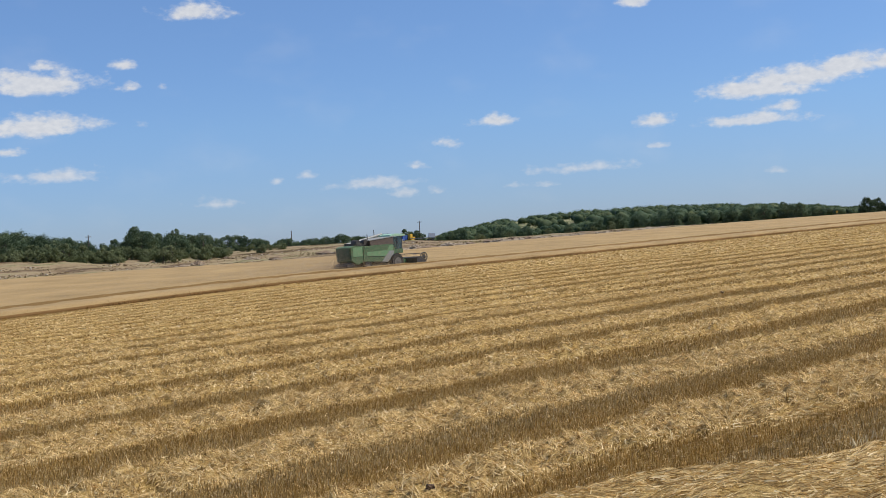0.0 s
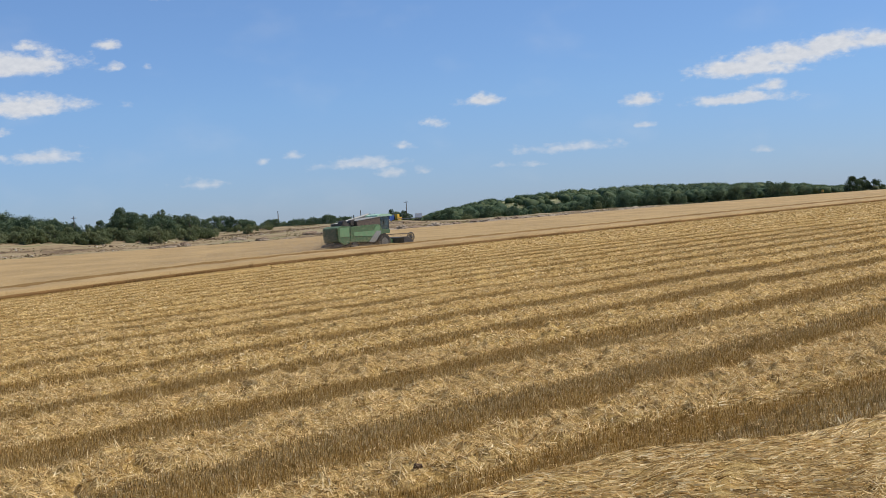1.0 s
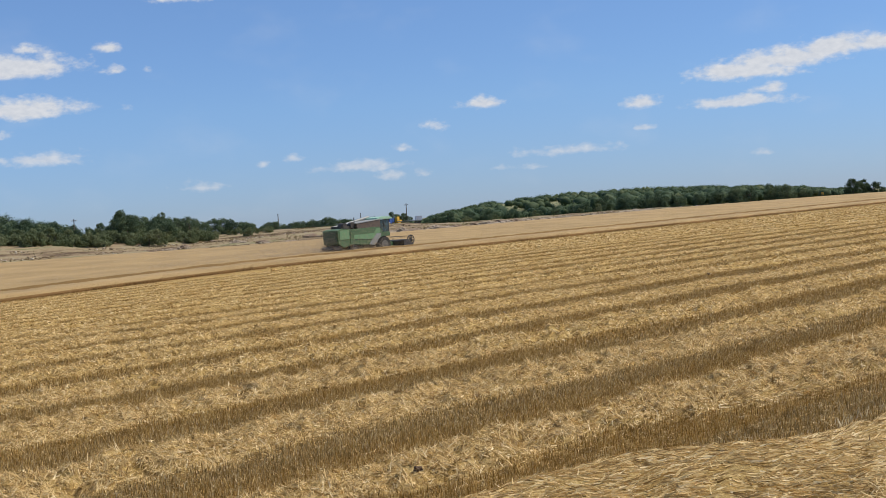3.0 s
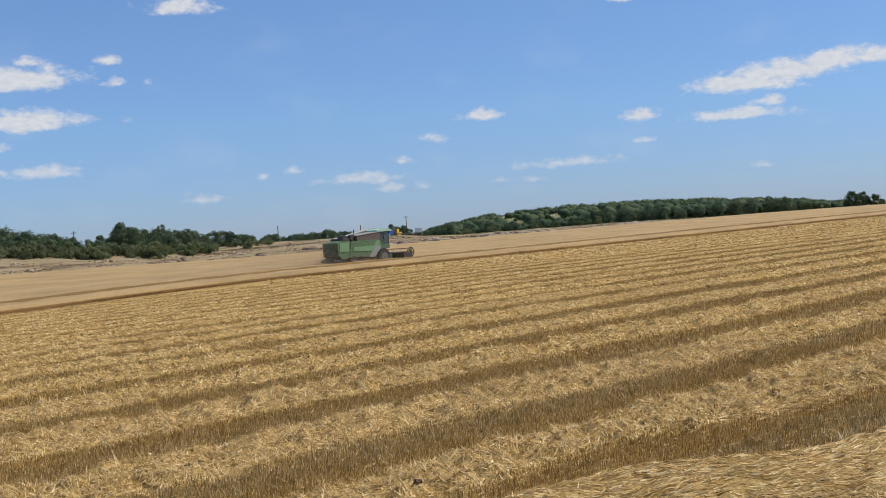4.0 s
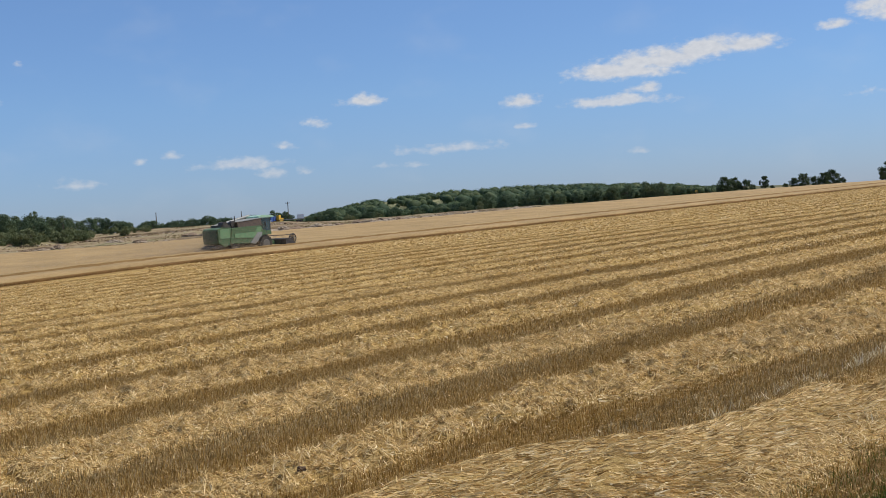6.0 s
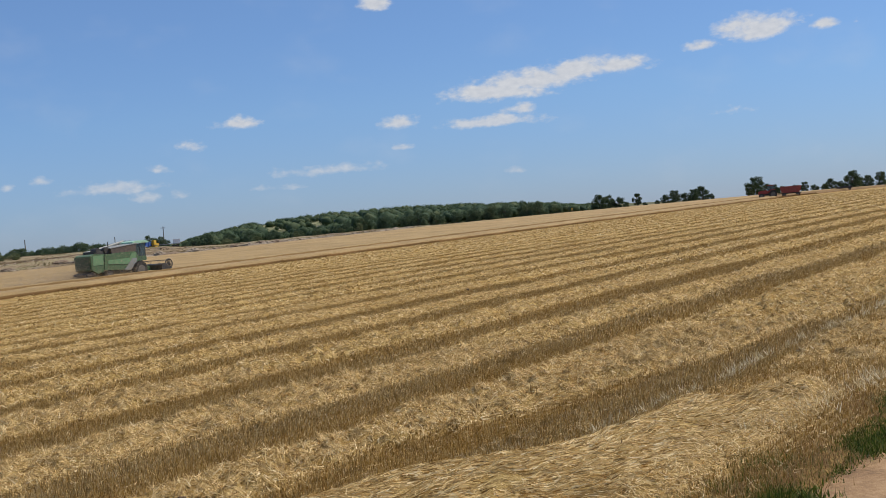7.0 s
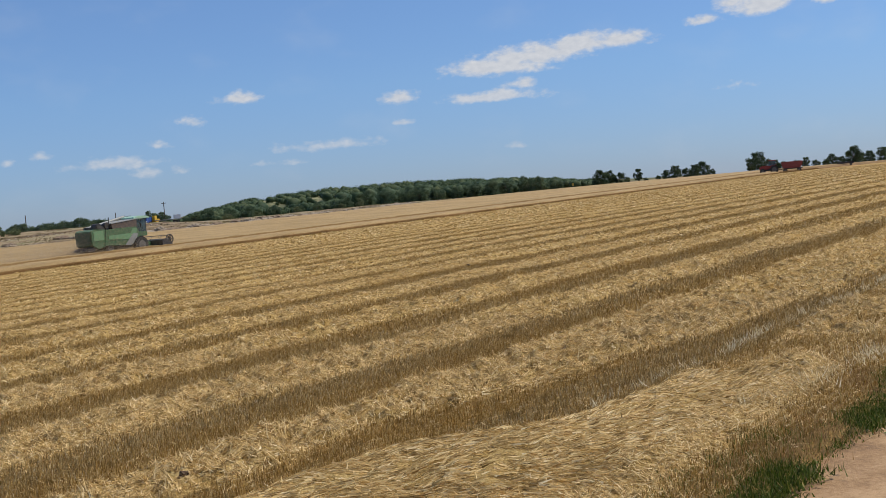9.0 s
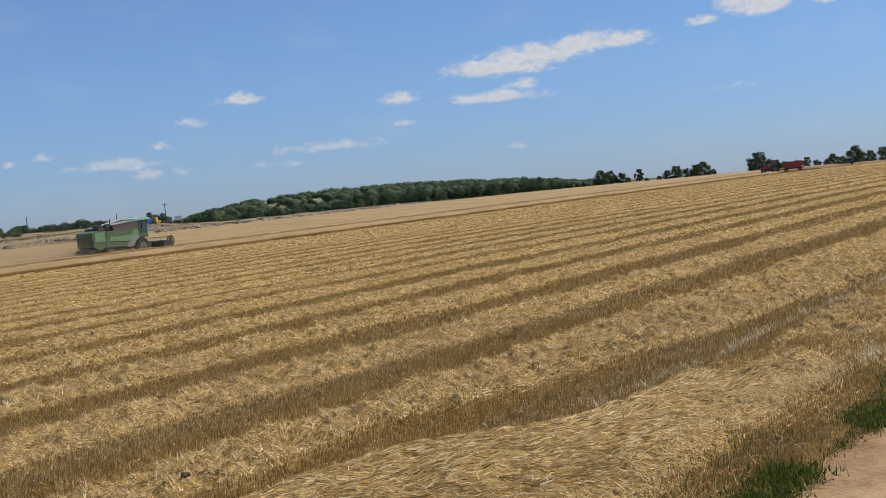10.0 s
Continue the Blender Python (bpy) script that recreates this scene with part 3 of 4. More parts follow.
def stem(bm, a, b, r0, r1, sides=6):
    a, b = Vector(a), Vector(b)
    q = (b - a).to_track_quat("Z", "Y").to_matrix()
    rings = []
    for p, r in ((a, r0), (b, r1)):
        rings.append([bm.verts.new(p + q @ Vector((r * math.cos(6.2832 * i / sides), r * math.sin(6.2832 * i / sides), 0))) for i in range(sides)])
    for i in range(sides):
        j = (i + 1) % sides
        bm.faces.new((rings[0][i], rings[0][j], rings[1][j], rings[1][i]))
    bm.faces.new(rings[1])


def make_tree(seed, high, wide, bare=0.25, clumps=26, per=34, leaf=0.30, mat=None, name="tree", label="", category="tree", group=""):
    rng = np.random.default_rng(seed)
    root = thing(name, label, category, group)
    bm = bmesh.new()
    top = Vector((rng.normal(0, 0.05 * wide), rng.normal(0, 0.05 * wide), high * 0.72))
    fork = top * 0.45
    r = 0.028 * high
    stem(bm, (0, 0, -0.3), fork, r, r * 0.7, 7)
    stem(bm, fork, top, r * 0.7, r * 0.25)
    cs, rs = [], []
    for i in range(clumps):
        t = rng.uniform(0, 1)
        zc = high * (bare + (0.94 - bare) * t)
        reach = wide * 0.5 * (0.35 + 0.65 * math.sin(math.pi * min(1, 0.15 + 0.8 * t))) * rng.uniform(0.35, 1.0)
        a = rng.uniform(0, 6.283)
        c = (reach * math.cos(a), reach * math.sin(a), zc)
        cs.append(c)
        rs.append(wide * rng.uniform(0.10, 0.20))
        if i % 3 == 0:
            stem(bm, fork.lerp(top, rng.uniform(0, 0.8)), c, r * 0.3, r * 0.08, 5)
    part("trunk", bm, BARK, root)
    v, f = leaf_cloud(rng, np.array(cs), np.array(rs), per, leaf)
    child("crown", np_mesh("crown", v, f, mat or HAZED_LEAF), root)
    return root


def put(root, head, dist, scale=1.0, turn=0.0, up=0.0):
    x, y = at(head, dist)
    root.matrix_basis = Matrix.Translation((x, y, float(land(x, y)) + up)) @ Matrix.Rotation(turn, 4, "Z") @ Matrix.Diagonal((scale, scale, scale, 1))
    return root


def again(root, head, dist, scale=1.0, turn=0.0, up=0.0):
    x, y = at(head, dist)
    return copy_thing(root, Matrix.Translation((x, y, float(land(x, y)) + up)) @ Matrix.Rotation(turn, 4, "Z") @ Matrix.Diagonal((scale, scale, scale, 1)))


def build_trees():
    lab = "dark green leafy tree in the hedge line past the field"
    sizes = ((6.5, 7.5), (5.6, 8.5), (7.4, 6.5), (5.0, 6.5))
    kinds = [make_tree(11 + i, h, w, 0.0, 50, 170, 0.15, HAZED_LEAF, "tree", lab, "tree", "trees along the far bank") for i, (h, w) in enumerate(sizes)]
    for i, k in enumerate(kinds):
        put(k, (-20.6, -19.2, -14.6, -12.9)[i], 262, 0.95, i)
    rng = np.random.default_rng(3)

    def to_height(head, dist, top, h):
        return (EYE + math.tan(radians(top)) * dist - float(land(*at(head, dist)))) / h

    for head in np.arange(-27, -7.4, 0.5):
        top = np.interp(head, [-27, -20.8, -18.3, -16.4, -14.7, -13.4, -12.3, -11, -9.7, -8.1, -7.4], [1.7, 1.68, 1.48, 1.0, 1.5, 1.25, 1.2, 1.1, 1.0, 0.65, 0.5])
        i = int(rng.integers(0, 4))
        dist = rng.uniform(280, 325)
        again(kinds[i], head + rng.normal(0, 0.15), dist, max(0.4, to_height(head, dist, top, sizes[i][0]) * rng.uniform(0.8, 1.0)), rng.uniform(0, 6.28))
    # tall thin crowns that stand out of the hedge
    thin = make_tree(31, 9.0, 4.2, 0.45, 14, 100, 0.14, HAZED_LEAF, "tree", "tall sparse tree rising out of the hedge line", "tree", "sparse trees in the hedge")
    put(thin, -12.9, 285, to_height(-12.9, 285, 1.42, 9.0))
    for head, top in ((-12.2, 1.45), (-11.6, 1.3), (-13.3, 1.3), (-9.7, 1.15), (-9.2, 0.85), (-14.9, 1.5), (-15.3, 1.25)):
        again(thin, head, 285, to_height(head, 285, top, 9.0), rng.uniform(0, 6.28))
    # low far line of trees
    for head in np.arange(-8.6, -3.0, 0.36):
        i = int(rng.integers(0, 4))
        top = np.interp(head, [-8.6, -7.6, -6.4, -5.2, -4.0, -3.0], [0.5, 0.46, 0.52, 0.62, 0.48, 0.4])
        again(kinds[i], head, 430 + rng.uniform(-20, 20), max(0.35, to_height(head, 430, top, sizes[i][0])), rng.uniform(0, 6.28))
    # trees round the yard
    for head, top, dist in ((-1.75, 0.78, 372), (-1.3, 0.68, 366), (-2.75, 0.52, 380), (-1.05, 0.5, 372), (-0.1, 0.32, 520), (0.35, 0.5, 560), (0.9, 0.62, 560)):
        i = int(rng.integers(0, 4))
        again(kinds[i], head, dist, max(0.35, to_height(head, dist, top, sizes[i][0])), rng.uniform(0, 6.28))

    # bushes at the foot of the hedge
    bl = "grey-green bush on the bank past the crop"
    bushes = [make_tree(51 + i, h, w, 0.0, 24, 130, 0.11, BUSH_LEAF, "bush", bl, "bush", "bushes on the bank") for i, (h, w) in enumerate(((2.2, 3.6), (1.7, 4.4), (2.8, 3.2)))]
    for i, b in enumerate(bushes):
        put(b, (-19.5, -17.2, -13.2)[i], 250, 1.0, i)
    for head in np.arange(-24, -10.6, 0.16):
        again(bushes[int(rng.integers(0, 3))], head + rng.normal(0, 0.1), rng.uniform(244, 270), rng.uniform(0.6, 1.25), rng.uniform(0, 6.28))
    for head in np.arange(-10.4, -7.4, 0.5):
        again(bushes[int(rng.integers(0, 3))], head + rng.normal(0, 0.1), rng.uniform(262, 275), rng.uniform(0.5, 0.95), rng.uniform(0, 6.28))
    for head, dist in ((1.9, 330), (3.3, 345), (5.2, 352), (7.4, 360), (8.3, 372)):
        again(bushes[int(rng.integers(0, 3))], head, dist, rng.uniform(0.6, 0.9), rng.uniform(0, 6.28))

    # trees beyond the crest
    cl = "broad leafy tree standing beyond the crest of the field"
    crest = [make_tree(71 + i, h, w, 0.10, 40, 150, 0.19, CREST_LEAF, "tree", cl, "tree", "trees beyond the crest") for i, (h, w) in enumerate(((8.0, 8.0), (7.0, 8.5), (8.5, 6.0)))]
    spots = [(20.15, 0.86, 0), (20.55, 0.80, 1), (21.05, 0.66, 1), (21.4, 0.55, 1), (21.95, 0.78, 2), (22.3, 0.42, 1), (22.9, 0.48, 1), (23.3, 0.68, 0), (23.75, 0.88, 0),
             (24.25, 0.82, 1), (24.65, 0.86, 0), (25.05, 0.98, 0), (25.45, 0.62, 1), (27.25, 1.05, 2), (27.55, 1.22, 0), (28.0, 0.95, 1), (28.4, 0.85, 1), (28.75, 0.7, 2),
             (29.3, 0.72, 1), (29.75, 0.86, 2), (30.2, 0.62, 1), (30.65, 0.62, 1), (30.95, 0.78, 0), (31.35, 0.72, 1), (31.85, 1.10, 0), (32.1, 0.9, 1), (32.6, 0.78, 0), (33.15, 0.9, 0),
             (33.6, 0.8, 1), (34.2, 0.95, 0), (35.0, 0.8, 1), (36.0, 0.9, 0)]
    for i, (head, top, k) in enumerate(spots):
        dist = 520 + 25 * math.sin(i * 2.3)
        sc = to_height(head, dist, top, (8.0, 7.0, 8.5)[k])
        if i < 1:
            put(crest[0], head, dist, sc)
        elif i == 2:
            put(crest[1], head, dist, sc)
        elif i == 4:
            put(crest[2], head, dist, sc)
        else:
            again(crest[k], head, dist, sc, i * 1.7)

    # single trees below the wooded hill
    for head, top, dist in ((2.0, 0.55, 520), (2.9, 0.62, 520), (4.1, 0.5, 500), (5.3, 0.45, 500), (6.2, 0.5, 490), (7.6, 0.62, 480), (8.6, 0.95, 500), (9.6, 0.72, 480), (10.7, 0.8, 480),
                            (11.2, 0.85, 470), (12.1, 0.72, 480), (13.1, 0.7, 490), (13.9, 0.82, 480), (14.9, 0.78, 480), (15.5, 0.84, 470), (16.6, 0.92, 480), (17.2, 0.84, 470), (18.0, 0.6, 480)):
        i = int(rng.integers(0, 4))
        again(kinds[i], head, dist, max(0.4, to_height(head, dist, top, sizes[i][0])), rng.uniform(0, 6.28))


build_trees()


def build_woodland():
    """The wooded hill: very many crowns, with some open stony ground between them."""
    rng = np.random.default_rng(9)
    n = 3600
    a, r = np.radians(rng.uniform(-1.5, 24, n)), rng.uniform(560, 960, n)
    x, y = r * np.sin(a), r * np.cos(a)
    z = land(x, y)
    size = rng.uniform(1.6, 4.4, n) * np.where(rng.random(n) < 0.12, 1.5, 1.0)
    head = np.degrees(a)
    skyline = np.interp(head, [-1.5, -0.6, 1.0, 2.75, 6.1, 10.4, 13.5, 16.7, 19.7, 21], [0.15, 0.24, 0.62, 0.90, 1.14, 1.20, 1.05, 0.80, 0.48, 0.3])
    skyline = skyline + 0.03 * np.sin(head * 2.9) + 0.025 * np.sin(head * 6.7 + 1.0)
    top = np.degrees(np.arctan2(z + size * 1.75 - EYE, r))
    lower = np.maximum(0, top - skyline - rng.uniform(-0.08, 0.06, n))
    open_ground = (np.abs(head - 5.0) < 1.9 + 0.5 * np.sin(r * 0.05)) & (top > 0.42) & (top < 1.06) & (rng.random(n) < 0.84)
    keep = ~open_ground & (lower < 0.25) & (head < 20.6)
    z = z - np.tan(np.radians(lower)) * r
    x, y, z, size = x[keep], y[keep], z[keep], size[keep]
    m = len(x)
    ball = bmesh.new()
    bmesh.ops.create_icosphere(ball, subdivisions=1, radius=1.0)
    bv = np.array([vt.co[:] for vt in ball.verts])
    bf = np.array([[vt.index for vt in fc.verts] for fc in ball.faces])
    ball.free()
    rough = rng.uniform(0.55, 1.2, (m, len(bv), 1))
    cv = np.stack([x, y, z + size * 0.85], -1)[:, None, :] + bv[None] * rough * (size * 0.84)[:, None, None] * np.array([1, 1, 0.85])
    cf = bf[None] + (np.arange(m) * len(bv))[:, None, None]
    v, f = leaf_cloud(rng, np.stack([x, y, z + size * 0.85], -1), size * 1.0, 150, 0.27)
    wood = np_mesh("woodland", cv.reshape(-1, 3), cf.reshape(-1, 3), HAZED_FAR_LEAF)
    tagged(new("woodland_fringe", np_mesh("woodland_fringe", v, f, HAZED_FAR_LEAF)), "loose outer leaves of the wood on the hill", "woodland", kind="stuff")
    tagged(new("woodland", wood), "dense green wood covering a low hill", "woodland", kind="stuff")


build_woodland()


# ---- shapes for the machines ----
def box(bm, x0, x1, y0, y1, z0, z1, bevel=0.04):
    b = bmesh.new()
    bmesh.ops.create_cube(b, size=1.0)
    bmesh.ops.transform(b, matrix=Matrix.Translation(((x0 + x1) / 2, (y0 + y1) / 2, (z0 + z1) / 2)) @ Matrix.Diagonal((x1 - x0, y1 - y0, z1 - z0, 1)), verts=b.verts)
    if bevel:
        bmesh.ops.bevel(b, geom=list(b.edges), offset=bevel, segments=2, affect="EDGES", clamp_overlap=True)
    me = bpy.data.meshes.new("t")
    b.to_mesh(me)
    b.free()
    bm.from_mesh(me)
    bpy.data.meshes.remove(me)
    return bm


def side_form(bm, outline, x0, x1, bevel=0.05):
    """A body from its outline in side view (y, z), between x0 and x1."""
    b = bmesh.new()
    lo = [b.verts.new((x0, y, z)) for y, z in outline]
    hi = [b.verts.new((x1, y, z)) for y, z in outline]
    b.faces.new(lo)
    b.faces.new(hi[::-1])
    for i in range(len(outline)):
        j = (i + 1) % len(outline)
        b.faces.new((lo[j], lo[i], hi[i], hi[j]))
    bmesh.ops.recalc_face_normals(b, faces=b.faces)
    if bevel:
        bmesh.ops.bevel(b, geom=list(b.edges), offset=bevel, segments=2, affect="EDGES", clamp_overlap=True)
    me = bpy.data.meshes.new("t")
    b.to_mesh(me)
    b.free()
    bm.from_mesh(me)
    bpy.data.meshes.remove(me)
    return bm


def drum(bm, c, r, width, axis="X", sides=28, bevel=0.0):
    turn = {"X": Matrix.Rotation(radians(90), 4, "Y"), "Y": Matrix.Rotation(radians(90), 4, "X"), "Z": Matrix.Identity(4)}[axis]
    b = bmesh.new()
    bmesh.ops.create_cone(b, cap_ends=True, segments=sides, radius1=r, radius2=r, depth=width)
    if bevel:
        bmesh.ops.bevel(b, geom=[e for e in b.edges if len(e.link_faces) == 2 and e.calc_face_angle(0) > 1], offset=bevel, segments=2, affect="EDGES")
    bmesh.ops.transform(b, matrix=Matrix.Translation(c) @ turn, verts=b.verts)
    me = bpy.data.meshes.new("t")
    b.to_mesh(me)
    b.free()
    bm.from_mesh(me)
    bpy.data.meshes.remove(me)
    return bm


GREEN = plain("dusty_green_paint", (0.05, 0.135, 0.05), 0.5, 0.0, 0.25, 3.0, 0.4)
LIGHT_GREEN = plain("light_green_paint", (0.15, 0.31, 0.14), 0.45, 0.0, 0.15, 3.0, 0.4)
ROOF_GREEN = plain("pale_green_roof", (0.38, 0.58, 0.40), 0.4, 0.0, 0.1, 3.0, 0.1)
DARK_GREEN = plain("dark_green_panel", (0.03, 0.08, 0.035), 0.6, 0.0, 0.25, 3.0, 0.4)
TANK_BROWN = plain("dusty_tank", (0.085, 0.06, 0.05), 0.6, 0.0, 0.25, 3.0, 0.35)
GREY_PAINT = plain("grey_paint", (0.28, 0.29, 0.27), 0.55, 0.0, 0.15, 3.0, 0.45)
RUBBER = plain("tyre_rubber", (0.02, 0.02, 0.02), 0.85, 0.0, 0.3, 8.0, 0.3)
RIM = plain("rim_paint", (0.16, 0.14, 0.11), 0.6)
STEEL = plain("worn_steel", (0.16, 0.15, 0.14), 0.5, 0.6, 0.3, 5.0, 0.2)
BLACK = plain("black_parts", (0.025, 0.025, 0.027), 0.6, 0.0, 0.3, 4.0, 0.3)
RED = plain("red_paint", (0.42, 0.035, 0.022), 0.45, 0.0, 0.2, 3.0, 0.2)
DARK_RED = plain("faded_red_paint", (0.30, 0.04, 0.03), 0.6, 0.0, 0.25, 3.0, 0.25)
WHITE = plain("white_paint", (0.75, 0.75, 0.73), 0.5, 0.0, 0.08, 3.0, 0.1)
BLUE = plain("blue_paint", (0.03, 0.085, 0.28), 0.45, 0.0, 0.15, 3.0, 0.1)
YELLOW = plain("yellow_paint", (0.72, 0.42, 0.03), 0.5, 0.0, 0.15, 3.0, 0.1)
WOOD = plain("weathered_wood", (0.15, 0.12, 0.095), 0.9)
glass_m, glass_nt, glass_b = material("tinted_glass")
glass_b.inputs["Base Color"].default_value = (0.12, 0.17, 0.16, 1)
glass_b.inputs["Roughness"].default_value = 0.06
glass_b.inputs["Transmission Weight"].default_value = 0.55


def wheel(root, name, x, y, r, width, rim=0.55):
    bm = drum(bmesh.new(), (0, 0, 0), r, width, "X", 30, r * 0.09)
    n = 22
    for i in range(n):  # lugs
        a = 6.2832 * i / n
        for sgn in (-1, 1):
            lug = bmesh.new()
            bmesh.ops.create_cube(lug, size=1.0)
            bmesh.ops.transform(lug, matrix=Matrix.Rotation(a + sgn * 0.07, 4, "X") @ Matrix.Translation((sgn * width * 0.24, 0, r)) @ Matrix.Rotation(sgn * 0.5, 4, "Z") @ Matrix.Diagonal((width * 0.5, r * 0.05, r * 0.07, 1)), verts=lug.verts)
            me = bpy.data.meshes.new("t")
            lug.to_mesh(me)
            lug.free()
            bm.from_mesh(me)
            bpy.data.meshes.remove(me)
    tyre = part(name, bm, RUBBER, root)
    tyre.location = (x, y, r)
    side = 1 if x > 0 else -1
    bm = drum(bmesh.new(), (side * width * 0.42, 0, 0), r * rim, width * 0.24, "X", 24, 0.02)
    drum(bm, (side * width * 0.56, 0, 0), r * 0.16, width * 0.12, "X", 12, 0.01)
    part("rim", bm, RIM, tyre, "dusty pale wheel rim")


def build_combine():
    u, v = 94.0, 111.6
    x, y = xy_of(u, v)
    root = thing("combine_harvester", "green combine harvester with grain header cutting dusty ripe wheat", "combine harvester")
    slope = float(land(*xy_of(u + 4, v)) - land(*xy_of(u - 4, v))) / 8
    root.matrix_world = Matrix.Translation((x, y, float(land(x, y)) + 0.06)) @ Matrix.Rotation(-ROW, 4, "Z") @ Matrix.Rotation(math.atan(slope), 4, "X") @ Matrix.Diagonal((1.13, 1.13, 1.13, 1))
    part("body", side_form(bmesh.new(), [(-4.2, 1.15), (-3.9, 2.75), (-2.5, 2.85), (0.2, 2.85), (0.55, 2.3), (0.35, 1.2), (-1.0, 0.95)], -1.35, 1.35), GREEN, root, "dusty green sheet-metal body")
    hood = part("straw_hood", side_form(bmesh.new(), [(-5.7, 1.35), (-5.75, 2.75), (-5.2, 2.95), (-3.85, 2.85), (-3.95, 1.1), (-4.9, 0.85)], -1.3, 1.3), GREEN, root)
    part("hood_panel", box(bmesh.new(), 1.3, 1.335, -5.45, -4.15, 1.75, 2.75, 0.015), LIGHT_GREEN, hood, "lighter green side panel")
    part("rear_screen", box(bmesh.new(), -1.15, 1.15, -5.80, -5.72, 1.5, 2.6, 0.015), DARK_GREEN, hood, "dark rear panel")
    part("spreader", side_form(bmesh.new(), [(-6.25, 0.75), (-6.2, 0.95), (-5.0, 1.25), (-4.9, 0.85), (-5.6, 0.65)], -1.15, 1.15, 0.03), BLACK, root, "dark straw chopper and spreader")
    part("side_panel", side_form(bmesh.new(), [(-3.6, 1.75), (-3.55, 2.15), (-0.7, 2.2), (-0.35, 2.7), (0.25, 2.7), (0.05, 1.7), (-0.9, 1.55)], 1.35, 1.39, 0.01), LIGHT_GREEN, root, "pale green stripe along the side")
    part("lower_panel", side_form(bmesh.new(), [(-1.55, 1.0), (-0.35, 2.15), (0.28, 2.1), (0.0, 1.35), (-0.8, 0.9)], 1.37, 1.42, 0.01), GREY_PAINT, root, "dusty grey lower side panel")
    tank = part("grain_tank", side_form(bmesh.new(), [(-2.95, 2.8), (-3.05, 3.35), (0.35, 3.62), (0.4, 2.8)], -1.3, 1.3, 0.04), TANK_BROWN, root, "dusty brown grain tank with raised sides")
    part("tank_rim", side_form(bmesh.new(), [(-3.1, 3.33), (-3.1, 3.41), (0.42, 3.69), (0.42, 3.60)], -1.34, 1.34, 0.02), GREY_PAINT, tank)
    bm = bmesh.new()
    drum(bm, (0.75, -3.3, 3.2), 0.36, 0.5, "X", 22, 0.04)
    part("air_screen", bm, BLACK, root, "round dark radiator screen")
    bm = bmesh.new()
    drum(bm, (0.5, -4.35, 3.2), 0.33, 0.9, "X", 22, 0.04)
    box(bm, -0.9, 0.9, -4.8, -3.0, 2.8, 3.2, 0.05)
    part("engine_cover", bm, BLACK, root, "dark engine cover")
    bm = bmesh.new()
    stem(bm, (-1.2, -3.9, 3.1), (-1.1, 0.7, 3.95), 0.16, 0.16, 14)
    stem(bm, (-1.2, -4.5, 3.0), (-1.2, -3.8, 3.12), 0.2, 0.18, 14)
    part("unloading_auger", bm, GREY_PAINT, root, "folded grey grain unloading tube")
    bm = bmesh.new()
    stem(bm, (0.4, -2.6, 3.3), (0.4, -2.6, 4.05), 0.05, 0.05, 8)
    part("exhaust", bm, BLACK, root)
    cab = part("cab", box(bmesh.new(), -0.95, 0.95, 0.45, 2.0, 1.75, 2.25, 0.05), GREEN, root)
    for px, py in ((-0.92, 0.5), (0.92, 0.5), (-0.86, 1.9), (0.86, 1.9)):
        bm = bmesh.new()
        stem(bm, (px, py, 2.2), (px * 0.98, py + 0.06, 3.65), 0.055, 0.05, 6)
        part("pillar", bm, BLACK, cab)
    part("cab_glass", side_form(bmesh.new(), [(0.52, 2.25), (0.58, 3.6), (2.02, 3.6), (1.9, 2.25)], -0.88, 0.88, 0.03), glass_m, cab, "tinted cab windows")
    part("cab_seat", box(bmesh.new(), -0.3, 0.3, 0.7, 1.2, 2.2, 3.0, 0.06), BLACK, cab)
    part("cab_roof", side_form(bmesh.new(), [(0.15, 3.62), (0.2, 3.82), (0.9, 3.95), (2.1, 3.88), (2.45, 3.72), (2.4, 3.62)], -1.05, 1.05, 0.05), ROOF_GREEN, root, "pale green cab roof")
    bm = bmesh.new()
    for k in range(5):
        box(bm, 0.98, 1.3, 0.55 + 0.12 * k, 0.6 + 0.12 * k, 0.6 + 0.28 * k, 0.64 + 0.28 * k, 0.0)
    stem(bm, (1.28, 0.5, 0.6), (1.28, 1.15, 2.6), 0.02, 0.02, 5)
    part("ladder", bm, STEEL, root)
    for sx in (-1, 1):
        wheel(root, "front_wheel", sx * 1.45, 0.45, 0.86, 0.62)
        wheel(root, "rear_wheel", sx * 1.25, -3.55, 0.56, 0.4)
    bm = bmesh.new()
    drum(bm, (0, 0.45, 0.86), 0.14, 2.5, "X", 10)
    drum(bm, (0, -3.55, 0.56), 0.1, 2.2, "X", 10)
    box(bm, -0.5, 0.5, -3.8, 0.8, 0.7, 1.15, 0.04)
    part("chassis", bm, BLACK, root)
    part("feeder_house", side_form(bmesh.new(), [(0.9, 1.65), (0.7, 1.1), (2.7, 0.35), (2.75, 0.95)], -0.6, 0.6, 0.03), GREEN, root)
    header = part("header", side_form(bmesh.new(), [(2.7, 0.25), (2.65, 1.15), (2.78, 1.2), (2.95, 0.45), (3.75, 0.2), (3.7, 0.14)], -2.45, 2.45, 0.015), STEEL, root, "wide grain header with a turning reel")
